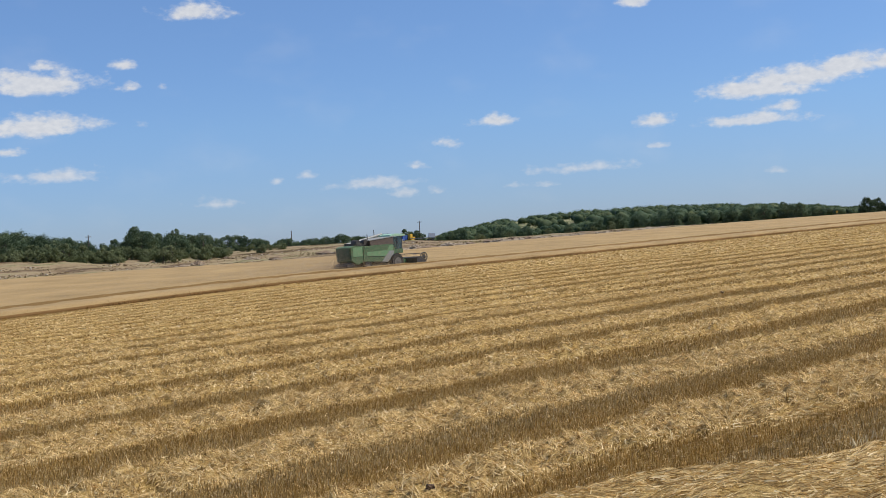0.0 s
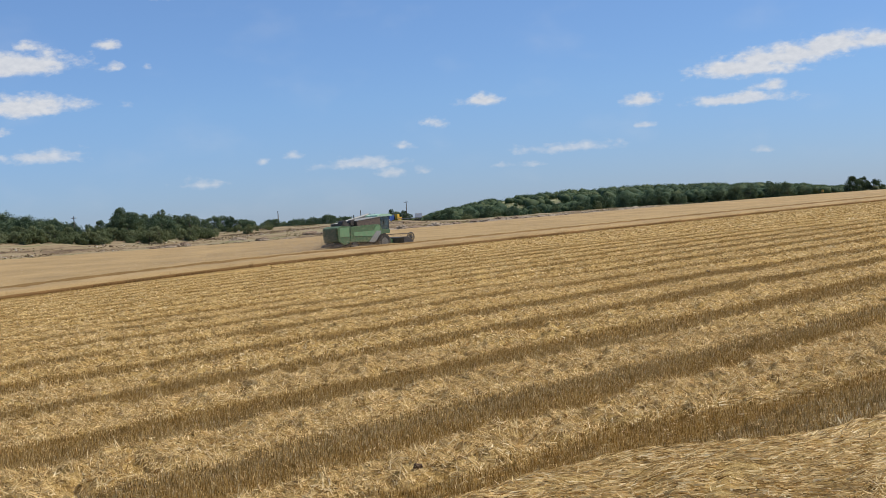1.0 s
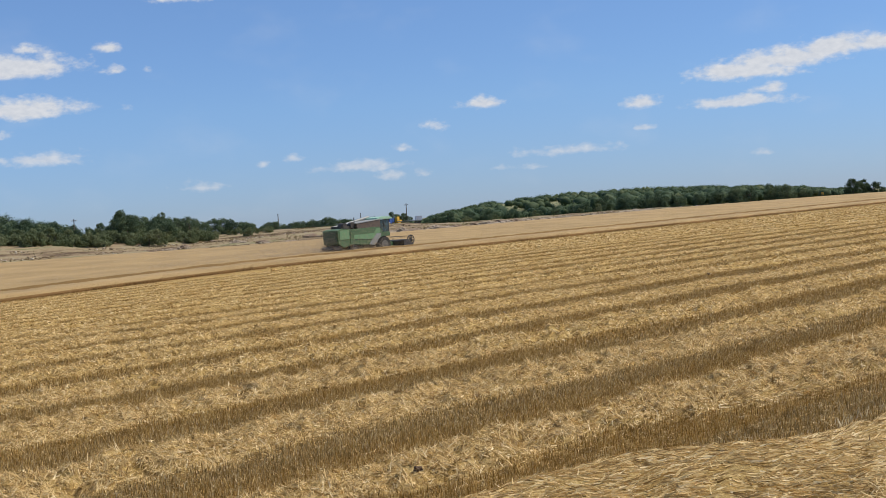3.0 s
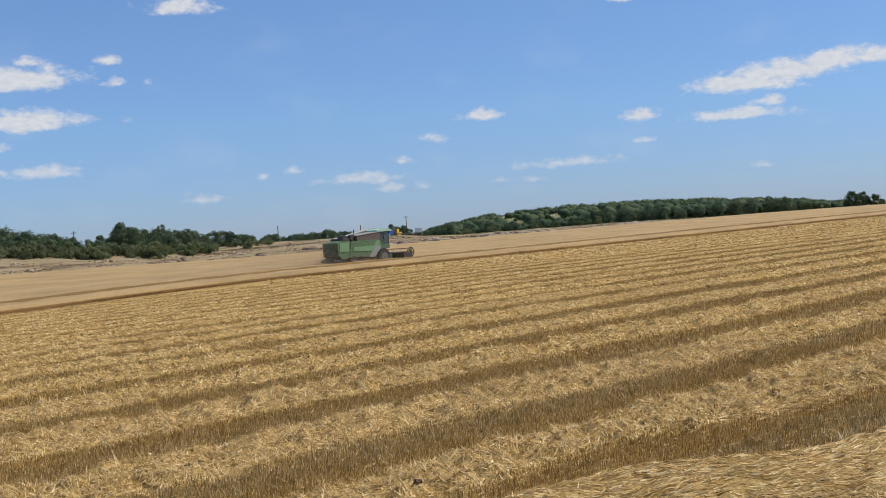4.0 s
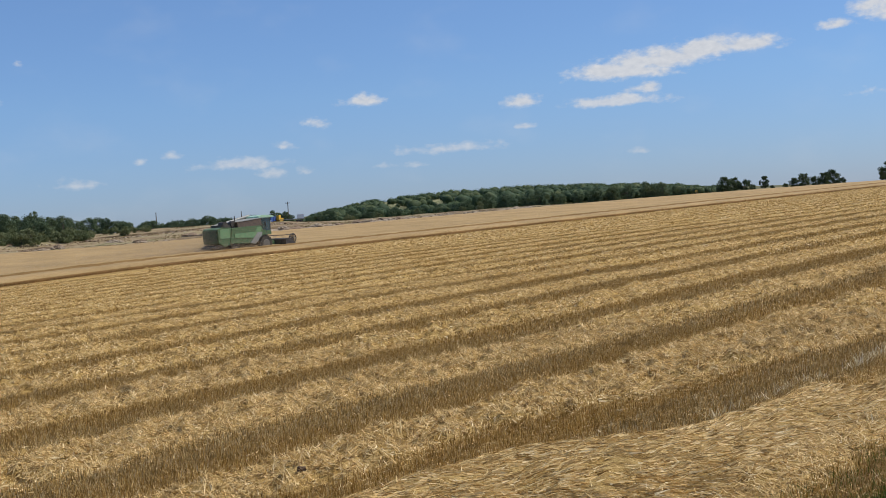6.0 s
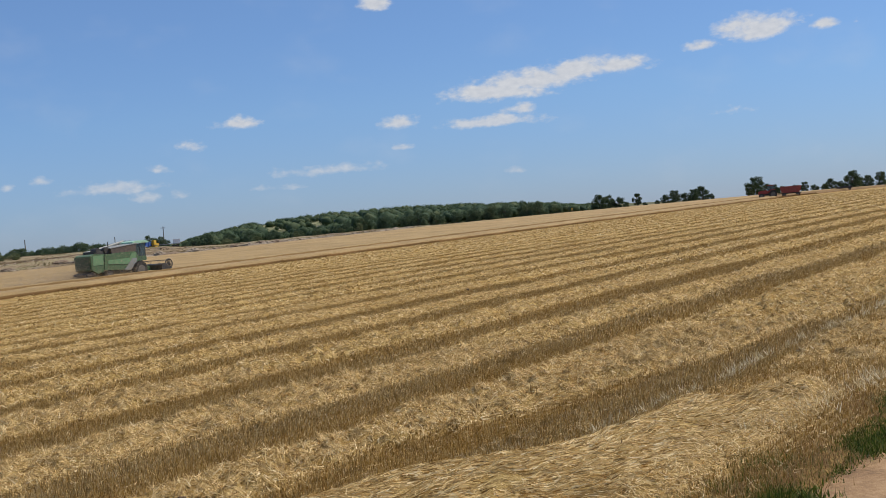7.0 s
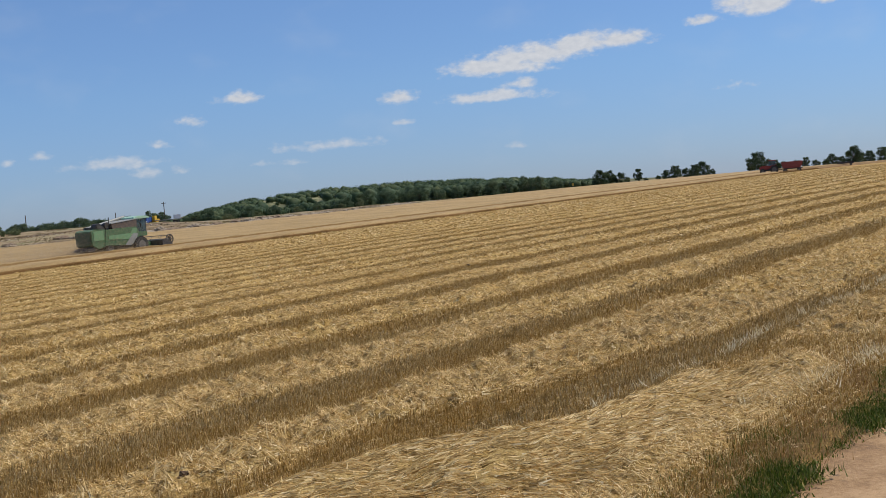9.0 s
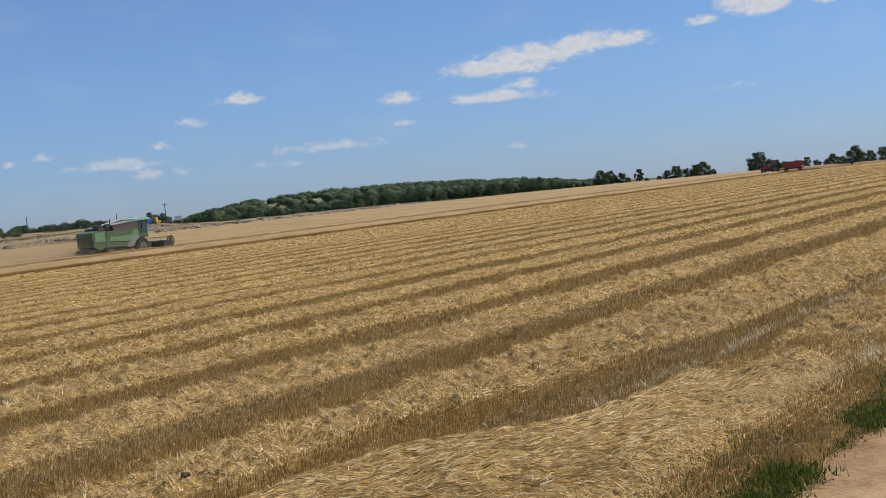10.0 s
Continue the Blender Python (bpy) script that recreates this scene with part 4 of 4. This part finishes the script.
    for sx in (-1, 1):
        part("end_plate", side_form(bmesh.new(), [(2.6, 0.15), (2.6, 1.2), (3.1, 1.25), (3.9, 0.75), (4.5, 0.2), (4.45, 0.12)], sx * 2.45 - 0.03, sx * 2.45 + 0.03, 0.01), BLACK, header)
        bm = drum(bmesh.new(), (sx * 2.3, 3.8, 1.15), 0.20, 0.05, "X", 18, 0.01)
        rim = [(sx * 2.3, 3.8 + 0.5 * math.cos(6.2832 * k / 12), 1.15 + 0.5 * math.sin(6.2832 * k / 12)) for k in range(12)]
        for k in range(12):
            stem(bm, rim[k], rim[(k + 1) % 12], 0.055, 0.055, 5)
            stem(bm, (sx * 2.3, 3.8, 1.15), rim[k], 0.045, 0.045, 4)
        part("reel_disc", bm, BLACK, header, "dark round spoked reel end")
    for k in range(6):
        a = 6.2832 * k / 6
        bm = bmesh.new()
        c = (3.8 + 0.46 * math.cos(a), 1.15 + 0.46 * math.sin(a))
        stem(bm, (-2.28, *c), (2.28, *c), 0.03, 0.03, 6)
        for i in range(30):
            tx = -2.2 + 4.4 * i / 29
            stem(bm, (tx, *c), (tx, c[0] + 0.03, c[1] - 0.2), 0.009, 0.005, 3)
        for i in range(4):
            tx = -2.2 + 4.4 * i / 3
            stem(bm, (tx, 3.8, 1.15), (tx, *c), 0.018, 0.018, 4)
        part("reel_bar", bm, STEEL, header)
    bm = drum(bmesh.new(), (0, 3.8, 1.15), 0.07, 4.6, "X", 12)
    part("reel_shaft", bm, STEEL, header)
    bm = drum(bmesh.new(), (0, 3.15, 0.5), 0.26, 4.7, "X", 18)
    part("feed_auger", bm, STEEL, header)
    bm = bmesh.new()
    stem(bm, (1.15, 0.55, 3.1), (1.45, 0.75, 3.1), 0.02, 0.02, 5)
    box(bm, 1.36, 1.52, 0.72, 0.78, 2.75, 3.2, 0.01)
    part("mirror", bm, BLACK, root)


build_combine()


def build_dust():
    """Chaff and dust hanging low behind the machine and round its wheels."""
    rng = np.random.default_rng(17)
    n = 150000
    back = np.where(rng.random(n) < 0.65, rng.exponential(6.5, n), rng.exponential(17.0, n))
    u = 94.0 - 0.6 - back
    v = 112.0 + rng.normal(0, 1.6, n) + 0.03 * back * rng.normal(0, 1, n)
    x, y = xy_of(u, v)
    z = land(x, y) + 0.3 + rng.exponential(0.75 + 0.05 * np.minimum(back, 18), n) * rng.uniform(0.4, 1.2, n)
    low = z - land(x, y) < 3.6 - 0.02 * back
    x, y, z = x[low], y[low], z[low]
    n = len(x)
    size = rng.uniform(0.008, 0.017, n)[:, None]
    c = np.stack([x, y, z], -1)
    a, b = rng.normal(0, 1, (n, 3)), rng.normal(0, 1, (n, 3))
    tri = np.stack([c + a * size, c + b * size, c - (a + b) * size], 1).reshape(-1, 3)
    tagged(new("dust", np_mesh("dust", tri, np.arange(3 * n).reshape(-1, 3), DUST)), "pale brown dust and chaff hanging behind the combine harvester", "dust", kind="stuff")


build_dust()


def build_tractor():
    """Red tractor with its red tipping trailer, on the crest at the end of the crop."""
    u, v = 312.3, 106.5
    x, y = xy_of(u, v)
    turn = radians(62)  # nose to the left of the view
    z = float(land(x, y))
    root = thing("tractor", "red farm tractor standing at the end of the crop", "tractor")
    m = Matrix.Translation((x, y, z)) @ Matrix.Rotation(turn, 4, "Z") @ Matrix.Diagonal((1.15, 1.15, 1.15, 1))
    root.matrix_world = m @ Matrix.Diagonal((1.15, 1.15, 1.15, 1))
    part("bonnet", side_form(bmesh.new(), [(0.5, 0.95), (0.5, 1.75), (2.0, 1.62), (2.35, 1.4), (2.35, 0.9)], -0.42, 0.42), RED, root)
    part("chassis", box(bmesh.new(), -0.3, 0.3, -1.3, 2.2, 0.6, 1.0), BLACK, root)
    cab = part("cab", box(bmesh.new(), -0.7, 0.7, -1.0, 0.5, 1.1, 1.6), RED, root)
    part("cab_glass", side_form(bmesh.new(), [(-0.95, 1.6), (-0.85, 2.6), (0.4, 2.6), (0.5, 1.6)], -0.66, 0.66, 0.03), glass_m, cab)
    part("cab_roof", box(bmesh.new(), -0.75, 0.75, -1.05, 0.55, 2.6, 2.78), DARK_RED, cab)
    for sx in (-1, 1):
        wheel(root, "rear_wheel", sx * 0.85, -0.6, 0.82, 0.45, 0.6)
        wheel(root, "front_wheel", sx * 0.8, 1.7, 0.55, 0.32, 0.6)
        part("mudguard", box(bmesh.new(), sx * 0.85 - 0.25, sx * 0.85 + 0.25, -1.2, 0.1, 1.68, 1.76, 0.02), RED, root)
    bm = bmesh.new()
    stem(bm, (0.3, 1.1, 1.7), (0.3, 1.1, 2.5), 0.05, 0.04, 8)
    part("exhaust", bm, BLACK, root)
    for i, (gap, long) in enumerate(((-4.75, 4.7),)):
        tr = thing("trailer", "red high-sided grain trailer hitched behind the tractor" if i == 0 else "second red grain trailer at the end of the crop", "trailer", "grain trailers")
        p = m @ Matrix.Translation((0, gap, 0))
        tr.matrix_world = p
        h = long / 2
        part("bed", side_form(bmesh.new(), [(-h + 0.55, 0.98), (-h + 0.1, 1.5), (-h - 0.1, 2.5), (h + 0.1, 2.5), (h - 0.1, 1.5), (h - 0.45, 0.98)], -1.15, 1.15, 0.03), DARK_RED, tr)
        for k in range(6):
            yy = -h + 0.3 + (long - 0.6) * k / 5
            part("stake", box(bmesh.new(), 1.16, 1.24, yy - 0.05, yy + 0.05, 1.1, 2.45, 0.01), RED, tr)
        part("frame", box(bmesh.new(), -0.5, 0.5, -h, h + 0.7, 0.75, 1.0, 0.02), BLACK, tr)
        for sx in (-1, 1):
            for yy in (-h + 0.8, h - 0.8):
                wheel(tr, "wheel", sx * 0.95, yy, 0.48, 0.3, 0.6)
        if i == 0:
            bm = bmesh.new()
            stem(bm, (0, h + 0.5, 0.9), (0, h + 1.9, 0.75), 0.06, 0.05, 6)
            part("drawbar", bm, BLACK, tr)


build_tractor()


def build_cart():
    """A dark low cart farther along the crest."""
    x, y = at(31.5, 410)
    root = thing("farm_cart", "dark low flat farm cart standing on the crest", "cart")
    root.matrix_world = Matrix.Translation((x, y, float(land(x, y)))) @ Matrix.Rotation(radians(58), 4, "Z")
    part("bed", box(bmesh.new(), -1.1, 1.1, -2.6, 2.6, 0.7, 1.35), BLACK, root)
    for sx in (-1, 1):
        for yy in (-1.7, 1.7):
            wheel(root, "wheel", sx * 0.9, yy, 0.42, 0.25)


build_cart()


def build_poles():
    for i, (head, dist, top, arm) in enumerate(((-7.37, 330, 0.98, 0), (-1.09, 365, 1.10, 1), (-16.9, 300, 1.30, 1), (-3.35, 372, 0.78, 0))):
        x, y = at(head, dist)
        z = float(land(x, y))
        h = EYE + math.tan(radians(top)) * dist - z
        root = thing("utility_pole", "weathered wooden utility pole beyond the field" if arm else "thin bare wooden pole beyond the field", "pole", "utility poles")
        root.matrix_world = Matrix.Translation((x, y, z))
        bm = bmesh.new()
        stem(bm, (0, 0, -0.3), (0.02, 0, h), 0.16, 0.11, 8)
        part("pole", bm, WOOD, root)
        if arm:
            part("crossarm", box(bmesh.new(), -0.7, 0.7, -0.06, 0.06, h - 0.5, h - 0.36, 0.01), WOOD, root)
            for sx in (-0.6, 0, 0.6):
                bm = drum(bmesh.new(), (sx, 0, h - 0.25), 0.06, 0.2, "Z", 8)
                part("insulator", bm, WHITE, root)


build_poles()


STONE = plain("pale_rubble", (0.36, 0.28, 0.19), 0.9, 0.0, 0.35, 1.5)
BANK_STONE = straw_blades("bank_stones", [(0.0, (0.12, 0.075, 0.04)), (0.5, (0.24, 0.17, 0.10)), (0.8, (0.36, 0.28, 0.19)), (1.0, (0.56, 0.49, 0.38))], 0.9, share=0.0)
BANK_GRASS = straw_blades("bank_grass", [(0.0, (0.16, 0.115, 0.05)), (0.45, (0.28, 0.205, 0.10)), (0.8, (0.38, 0.30, 0.155)), (1.0, (0.17, 0.18, 0.065))], 0.8)
EARTH = plain("spoil_earth", (0.27, 0.19, 0.12), 0.95, 0.0, 0.35, 1.2)


def build_heap(rng, head, dist, wide, high, mat, label):
    x, y = at(head, dist)
    root = thing("rubble_heap", label, "rubble", "heaps along the far edge")
    root.matrix_world = Matrix.Translation((x, y, float(land(x, y)) - 0.05)) @ Matrix.Rotation(-radians(head), 4, "Z")
    bm = bmesh.new()
    bmesh.ops.create_icosphere(bm, subdivisions=4, radius=1.0)
    k = rng.uniform(0, 50)
    for vt in bm.verts:
        c = vt.co.copy()
        n = noise.fractal(c * 2.4 + Vector((k, 0, 0)), 0.8, 2.1, 5)
        c *= 1 + 0.35 * n
        vt.co = Vector((c.x * wide / 2, c.y * wide * 0.3, max(-0.2, c.z * high)))
    part("mound", bm, mat, root)
    for i in range(7):
        r = rng.uniform(0.5, 1.3)
        ob = child("stone", STONES[int(rng.integers(0, 4))], root)
        ob.matrix_basis = Matrix.Translation((rng.uniform(-0.6, 0.6) * wide, -rng.uniform(0.05, 0.35) * wide, rng.uniform(0.05, 0.3) * high)) @ Matrix.Rotation(rng.uniform(0, 6.28), 4, "Z") @ Matrix.Diagonal((r, r * 0.8, r * 0.7, 1))


def stone_meshes():
    out = []
    for k in range(4):
        b = bmesh.new()
        bmesh.ops.create_icosphere(b, subdivisions=2, radius=0.4)
        for vt in b.verts:
            vt.co *= 1 + 0.45 * noise.noise(vt.co * 3 + Vector((k * 7.0, 0, 0)))
        me = bpy.data.meshes.new("stone")
        b.to_mesh(me)
        b.free()
        me.materials.append(STONE)
        out.append(me)
    return out


STONES = stone_meshes()


def build_heaps():
    rng = np.random.default_rng(21)
    for head in np.arange(-3.2, 10.6, 0.27):
        d = 182 / math.sin(ROW - radians(head)) * rng.uniform(1.02, 1.08)
        pale = rng.random() < 0.7
        build_heap(rng, head + rng.normal(0, 0.12), d, rng.uniform(2.8, 5.5), rng.uniform(0.5, 1.15), STONE if pale else EARTH,
                   "low heap of pale stones and rubble beyond the crop" if pale else "low heap of brown earth beyond the crop")
    for head, k in ((-14.2, 1), (-13.4, 1), (-12.6, 0), (-11.9, 1), (-11.0, 0), (-9.4, 0), (-8.2, 1), (-6.9, 0), (-5.8, 1), (-4.6, 0), (-3.6, 0)):
        d = 182 / math.sin(ROW - radians(head)) * rng.uniform(1.04, 1.12)
        build_heap(rng, head, d, rng.uniform(1.8, 4.0), rng.uniform(0.4, 0.9), EARTH if k else STONE,
                   "low heap of brown earth beyond the crop" if k else "low heap of pale stones and rubble beyond the crop")


build_heaps()


def build_bank():
    """Stones, clods and dry tufts strewn in strips over the rough bank past the crop."""
    rng = np.random.default_rng(41)
    n = 5200
    u = rng.uniform(70, 330, n)
    strip = rng.integers(0, 3, n)
    v = np.array([187.0, 199.0, 213.0])[strip] + 2.5 * np.sin(u * 0.06 + strip * 2.0) + rng.normal(0, 1.3, n)
    keep = lumps(u, v * 0.3, 9.0, 3) > rng.uniform(0.25, 0.8, n)
    u, v = u[keep], v[keep]
    n = len(u)
    x, y = xy_of(u, v)
    ball = bmesh.new()
    bmesh.ops.create_icosphere(ball, subdivisions=1, radius=1.0)
    bv = np.array([vt.co[:] for vt in ball.verts])
    bf = np.array([[vt.index for vt in fc.verts] for fc in ball.faces])
    ball.free()
    size = rng.uniform(0.07, 0.20, n) * np.where(rng.random(n) < 0.06, 1.8, 1.0)
    c = np.stack([x, y, land(x, y) + size * 0.3], -1)[:, None, :]
    vv = c + bv[None] * rng.uniform(0.6, 1.2, (n, len(bv), 1)) * size[:, None, None] * np.array([1.3, 1.3, 0.8])
    ff = bf[None] + (np.arange(n) * len(bv))[:, None, None]
    tagged(new("scattered_stones", np_mesh("scattered_stones", vv.reshape(-1, 3), ff.reshape(-1, 3), BANK_STONE)), "pale and brown stones strewn along the rough bank", "stones", kind="stuff")
    n = 60000
    u, v = rng.uniform(60, 330, n), rng.uniform(182, 246, n)
    keep = lumps(u * 0.12, v, 3.2, 5) > rng.uniform(0.35, 0.8, n)
    x, y = xy_of(u[keep], v[keep])
    n = len(x)
    vv, ff = blades(x, y, land(x, y), rng.uniform(0.08, 0.24, n), rng.uniform(0.15, 0.4, n), np.abs(rng.normal(0.7, 0.4, n)), rng.uniform(0, 6.3, n), rng.uniform(0, 6.3, n))
    tagged(new("bank_grass", np_mesh("bank_grass", vv, ff, BANK_GRASS)), "dry brown and olive grass tufts on the rough bank", "grass", kind="stuff")


build_bank()


def build_yard():
    """Vehicles and a flat trailer in the yard past the crop."""
    def here(root, head, dist, turn, up=0.0):
        x, y = at(head, dist)
        root.matrix_world = Matrix.Translation((x, y, float(land(x, y)) + up)) @ Matrix.Rotation(radians(turn), 4, "Z")

    lorry = thing("lorry", "blue lorry with a white nose parked by the rubble", "lorry")
    here(lorry, -1.98, 330, 160, 0.3)
    part("cab", side_form(bmesh.new(), [(0.4, 0.6), (0.4, 2.4), (1.7, 2.4), (2.0, 1.6), (2.1, 0.6)], -1.05, 1.05), BLUE, lorry)
    part("bumper", box(bmesh.new(), -1.06, 1.06, 1.9, 2.2, 0.5, 1.25), WHITE, lorry, "white front")
    part("load_bed", box(bmesh.new(), -1.1, 1.1, -2.0, 0.3, 1.0, 2.3), BLUE, lorry)
    part("windscreen", box(bmesh.new(), -0.9, 0.9, 1.72, 1.9, 1.65, 2.25, 0.02), glass_m, lorry)
    for sx in (-1, 1):
        for yy in (-1.3, 1.3):
            wheel(lorry, "wheel", sx * 0.95, yy, 0.45, 0.28)

    digger = thing("excavator", "yellow excavator standing beside the blue lorry", "excavator")
    here(digger, -1.60, 332, 150, 0.3)
    for sx in (-1, 1):
        part("crawler", box(bmesh.new(), sx * 0.9 - 0.25, sx * 0.9 + 0.25, -1.4, 1.4, 0.0, 0.65, 0.2), BLACK, digger)
    part("house", box(bmesh.new(), -1.0, 1.0, -1.4, 0.9, 0.75, 1.7, 0.08), YELLOW, digger)
    part("cab", box(bmesh.new(), -1.0, -0.1, 0.0, 1.2, 1.2, 2.6, 0.06), YELLOW, digger)
    bm = bmesh.new()
    stem(bm, (0.3, 0.9, 1.3), (0.3, 3.0, 2.6), 0.2, 0.15, 6)
    part("boom", bm, YELLOW, digger)
    bm = bmesh.new()
    stem(bm, (0.3, 3.0, 2.6), (0.3, 3.8, 1.0), 0.14, 0.1, 6)
    part("arm", bm, YELLOW, digger)
    part("bucket", box(bmesh.new(), -0.1, 0.7, 3.4, 4.0, 0.4, 1.0, 0.08), STEEL, digger)

    van = thing("van", "white van parked in front of the yard trees", "van")
    here(van, -3.0, 340, 140, 0.1)
    part("body", side_form(bmesh.new(), [(-2.3, 0.4), (-2.3, 2.1), (1.0, 2.1), (1.7, 1.3), (2.4, 1.1), (2.4, 0.4)], -0.95, 0.95), WHITE, van)
    part("windscreen", side_form(bmesh.new(), [(1.02, 2.0), (1.62, 1.35), (1.66, 1.38), (1.08, 2.03)], -0.8, 0.8, 0.0), glass_m, van)
    for sx in (-1, 1):
        for yy in (-1.5, 1.5):
            wheel(van, "wheel", sx * 0.85, yy, 0.33, 0.2)

    flat = thing("flatbed_trailer", "pale flatbed trailer with a white cabin beside the poles", "trailer")
    here(flat, -0.95, 330, 96, 0.4)
    part("deck", box(bmesh.new(), -1.1, 1.1, -3.6, 3.6, 0.95, 1.15), GREY_PAINT, flat)
    part("cabin", box(bmesh.new(), -0.9, 0.9, -3.4, -1.6, 1.16, 2.3), WHITE, flat, "white box cabin")
    for sx in (-1, 1):
        for yy in (-2.6, -1.7, 2.2):
            wheel(flat, "wheel", sx * 0.9, yy, 0.42, 0.25)

    mark = thing("marker_post", "small pale marker post in the ripe crop", "post")
    here(mark, 18.78, 400, 0)
    bm = bmesh.new()
    stem(bm, (0, 0, 0), (0, 0, 1.9), 0.12, 0.1, 8)
    part("post", bm, WOOD, mark)
    part("plate", box(bmesh.new(), -0.35, 0.35, -0.05, 0.05, 1.3, 2.1, 0.02), YELLOW, mark)


build_yard()


# ---- the track and its verge ----
def build_track():
    us = np.arange(-60, 160, 0.4)
    vs = np.concatenate([[-1.4, -1.2], np.arange(-1.0, 3.3, 0.3), [3.4, 3.6, 3.8, 4.0]])
    U, V = np.meshgrid(us, vs, indexing="ij")
    edge = (np.broadcast_to(vs, U.shape) > 3.3) * (0.07 * grain(U, U * 0.5, 1.7) + 0.05 * grain(U, U * 0.2, 4.1))
    V = V + edge
    X, Y = xy_of(U, V)
    Z = land(X, Y) - 0.06 + 0.02 * grain(X, Y, 1.5) + 0.012 * grain(X, Y, 5.0)
    Z = Z - 0.05 * (np.exp(-((V - 2.5) / 0.3) ** 2) + np.exp(-((V - 0.9) / 0.3) ** 2))
    Z = Z - (np.broadcast_to(vs, U.shape) > 3.9) * 0.1
    me = np_mesh("dirt_track", np.stack([X, Y, Z], -1).reshape(-1, 3), grid_faces(*X.shape), None, True)
    m, nt, b = material("track_dirt")
    pos = node(nt, "ShaderNodeNewGeometry").outputs["Position"]
    n1, n2 = noisy(nt, pos, 1.3, 8.0, 0.62), noisy(nt, pos, 16.0, 6.0, 0.7)
    c = ramp(nt, calc(nt, "ADD", calc(nt, "MULTIPLY", n1, 0.65), calc(nt, "MULTIPLY", n2, 0.35)),
             [(0.34, (0.17, 0.092, 0.038)), (0.48, (0.33, 0.192, 0.084)), (0.60, (0.46, 0.285, 0.138))])
    nt.links.new(c, b.inputs["Base Color"])
    b.inputs["Roughness"].default_value = 0.95
    bumped(nt, b, n2, 0.6, 0.04)
    me.materials.append(m)
    tagged(new("dirt_track", me), "reddish dry dirt farm track beside the field", "track", kind="structure")


build_track()


def build_verge():
    rng = RNG

    def tufts(n, vc, vs, h0, h1, per, w, spread, u0=8, u1=34, clumpy=False):
        u = rng.uniform(u0, u1, n)
        if clumpy:
            u = u[np.sin(u * 1.9) + 0.8 * np.sin(u * 0.77 + 1) + rng.normal(0, 0.35, n) > -0.35]
            n = len(u)
        v = vc + rng.normal(0, vs, n) + 0.07 * np.sin(u * 0.8) + 0.05 * np.sin(u * 2.3)
        hh = rng.uniform(h0, h1, n) * (0.7 + 0.5 * (0.5 + 0.5 * np.sin(u * 1.3 + 2 * np.sin(u * 0.37))))
        x, y = xy_of(np.repeat(u, per) + rng.normal(0, spread, n * per), np.repeat(v, per) + rng.normal(0, spread, n * per))
        k = len(x)
        return blades(x, y, land(x, y) - 0.03, np.repeat(hh, per) * rng.uniform(0.6, 1.15, k), w * rng.uniform(0.6, 1.3, k), np.abs(rng.normal(0.75, 0.5, k)), rng.uniform(0, 6.3, k), rng.uniform(0, 6.3, k))

    def merge(sets):
        off, vs, fs = 0, [], []
        for v, f in sets:
            vs.append(v)
            fs.append(f + off)
            off += len(v)
        return np.concatenate(vs), np.concatenate(fs)

    v, f = merge([tufts(3200, 3.95, 0.14, 0.05, 0.13, 40, 0.014, 0.09, 8, 34, True), tufts(1000, 3.92, 0.07, 0.02, 0.07, 24, 0.012, 0.08), tufts(420, 4.75, 0.35, 0.07, 0.16, 20, 0.010, 0.12, 8, 13), tufts(500, 3.92, 0.16, 0.08, 0.2, 24, 0.014, 0.12, 34, 120)])
    tagged(new("verge_grass", np_mesh("verge_grass", v, f, GRASS)), "dark green weeds and grass along the dirt track", "grass", kind="stuff")
    v, f = merge([tufts(2300, 4.32, 0.20, 0.05, 0.14, 30, 0.008, 0.13), tufts(1500, 5.0, 0.35, 0.05, 0.12, 26, 0.008, 0.12), tufts(900, 4.7, 0.35, 0.1, 0.25, 20, 0.012, 0.12, 34, 120)])
    tagged(new("dry_grass", np_mesh("dry_grass", v, f, DRY_GRASS)), "dry brown grass fringe between straw and track", "grass", kind="stuff")


build_verge()


def build_clods():
    rng = np.random.default_rng(5)
    lump_mat = plain("dark_clod", (0.10, 0.06, 0.03), 0.95)
    # dark lumps set where the straw has dark pockets
    for x, y, r in CLODS:
        r *= 0.42
        root_mesh = bmesh.new()
        bmesh.ops.create_icosphere(root_mesh, subdivisions=3, radius=r)
        k = rng.uniform(0, 30)
        for vt in root_mesh.verts:
            vt.co *= 1 + 0.5 * noise.noise(vt.co / r * 1.8 + Vector((k, 0, 0)))
            vt.co.z *= 0.75
        me = bpy.data.meshes.new("clod")
        root_mesh.to_mesh(me)
        root_mesh.free()
        me.materials.append(lump_mat)
        ob = tagged(new("clod", me), "small dark lump lying in the straw", "clod", "clods in the straw")
        ob.location = (x, y, float(land(x, y) + field_relief(np.array(x), np.array(y))) + r * 0.45)


CLODS = [(2.26, 37.75, 0.16), (-0.33, 14.14, 0.12), (3.9, 45.87, 0.14), (11.45, 48.29, 0.18), (13.76, 41.11, 0.2), (5.28, 18.34, 0.1), (3.56, 17.69, 0.1)]
build_clods()
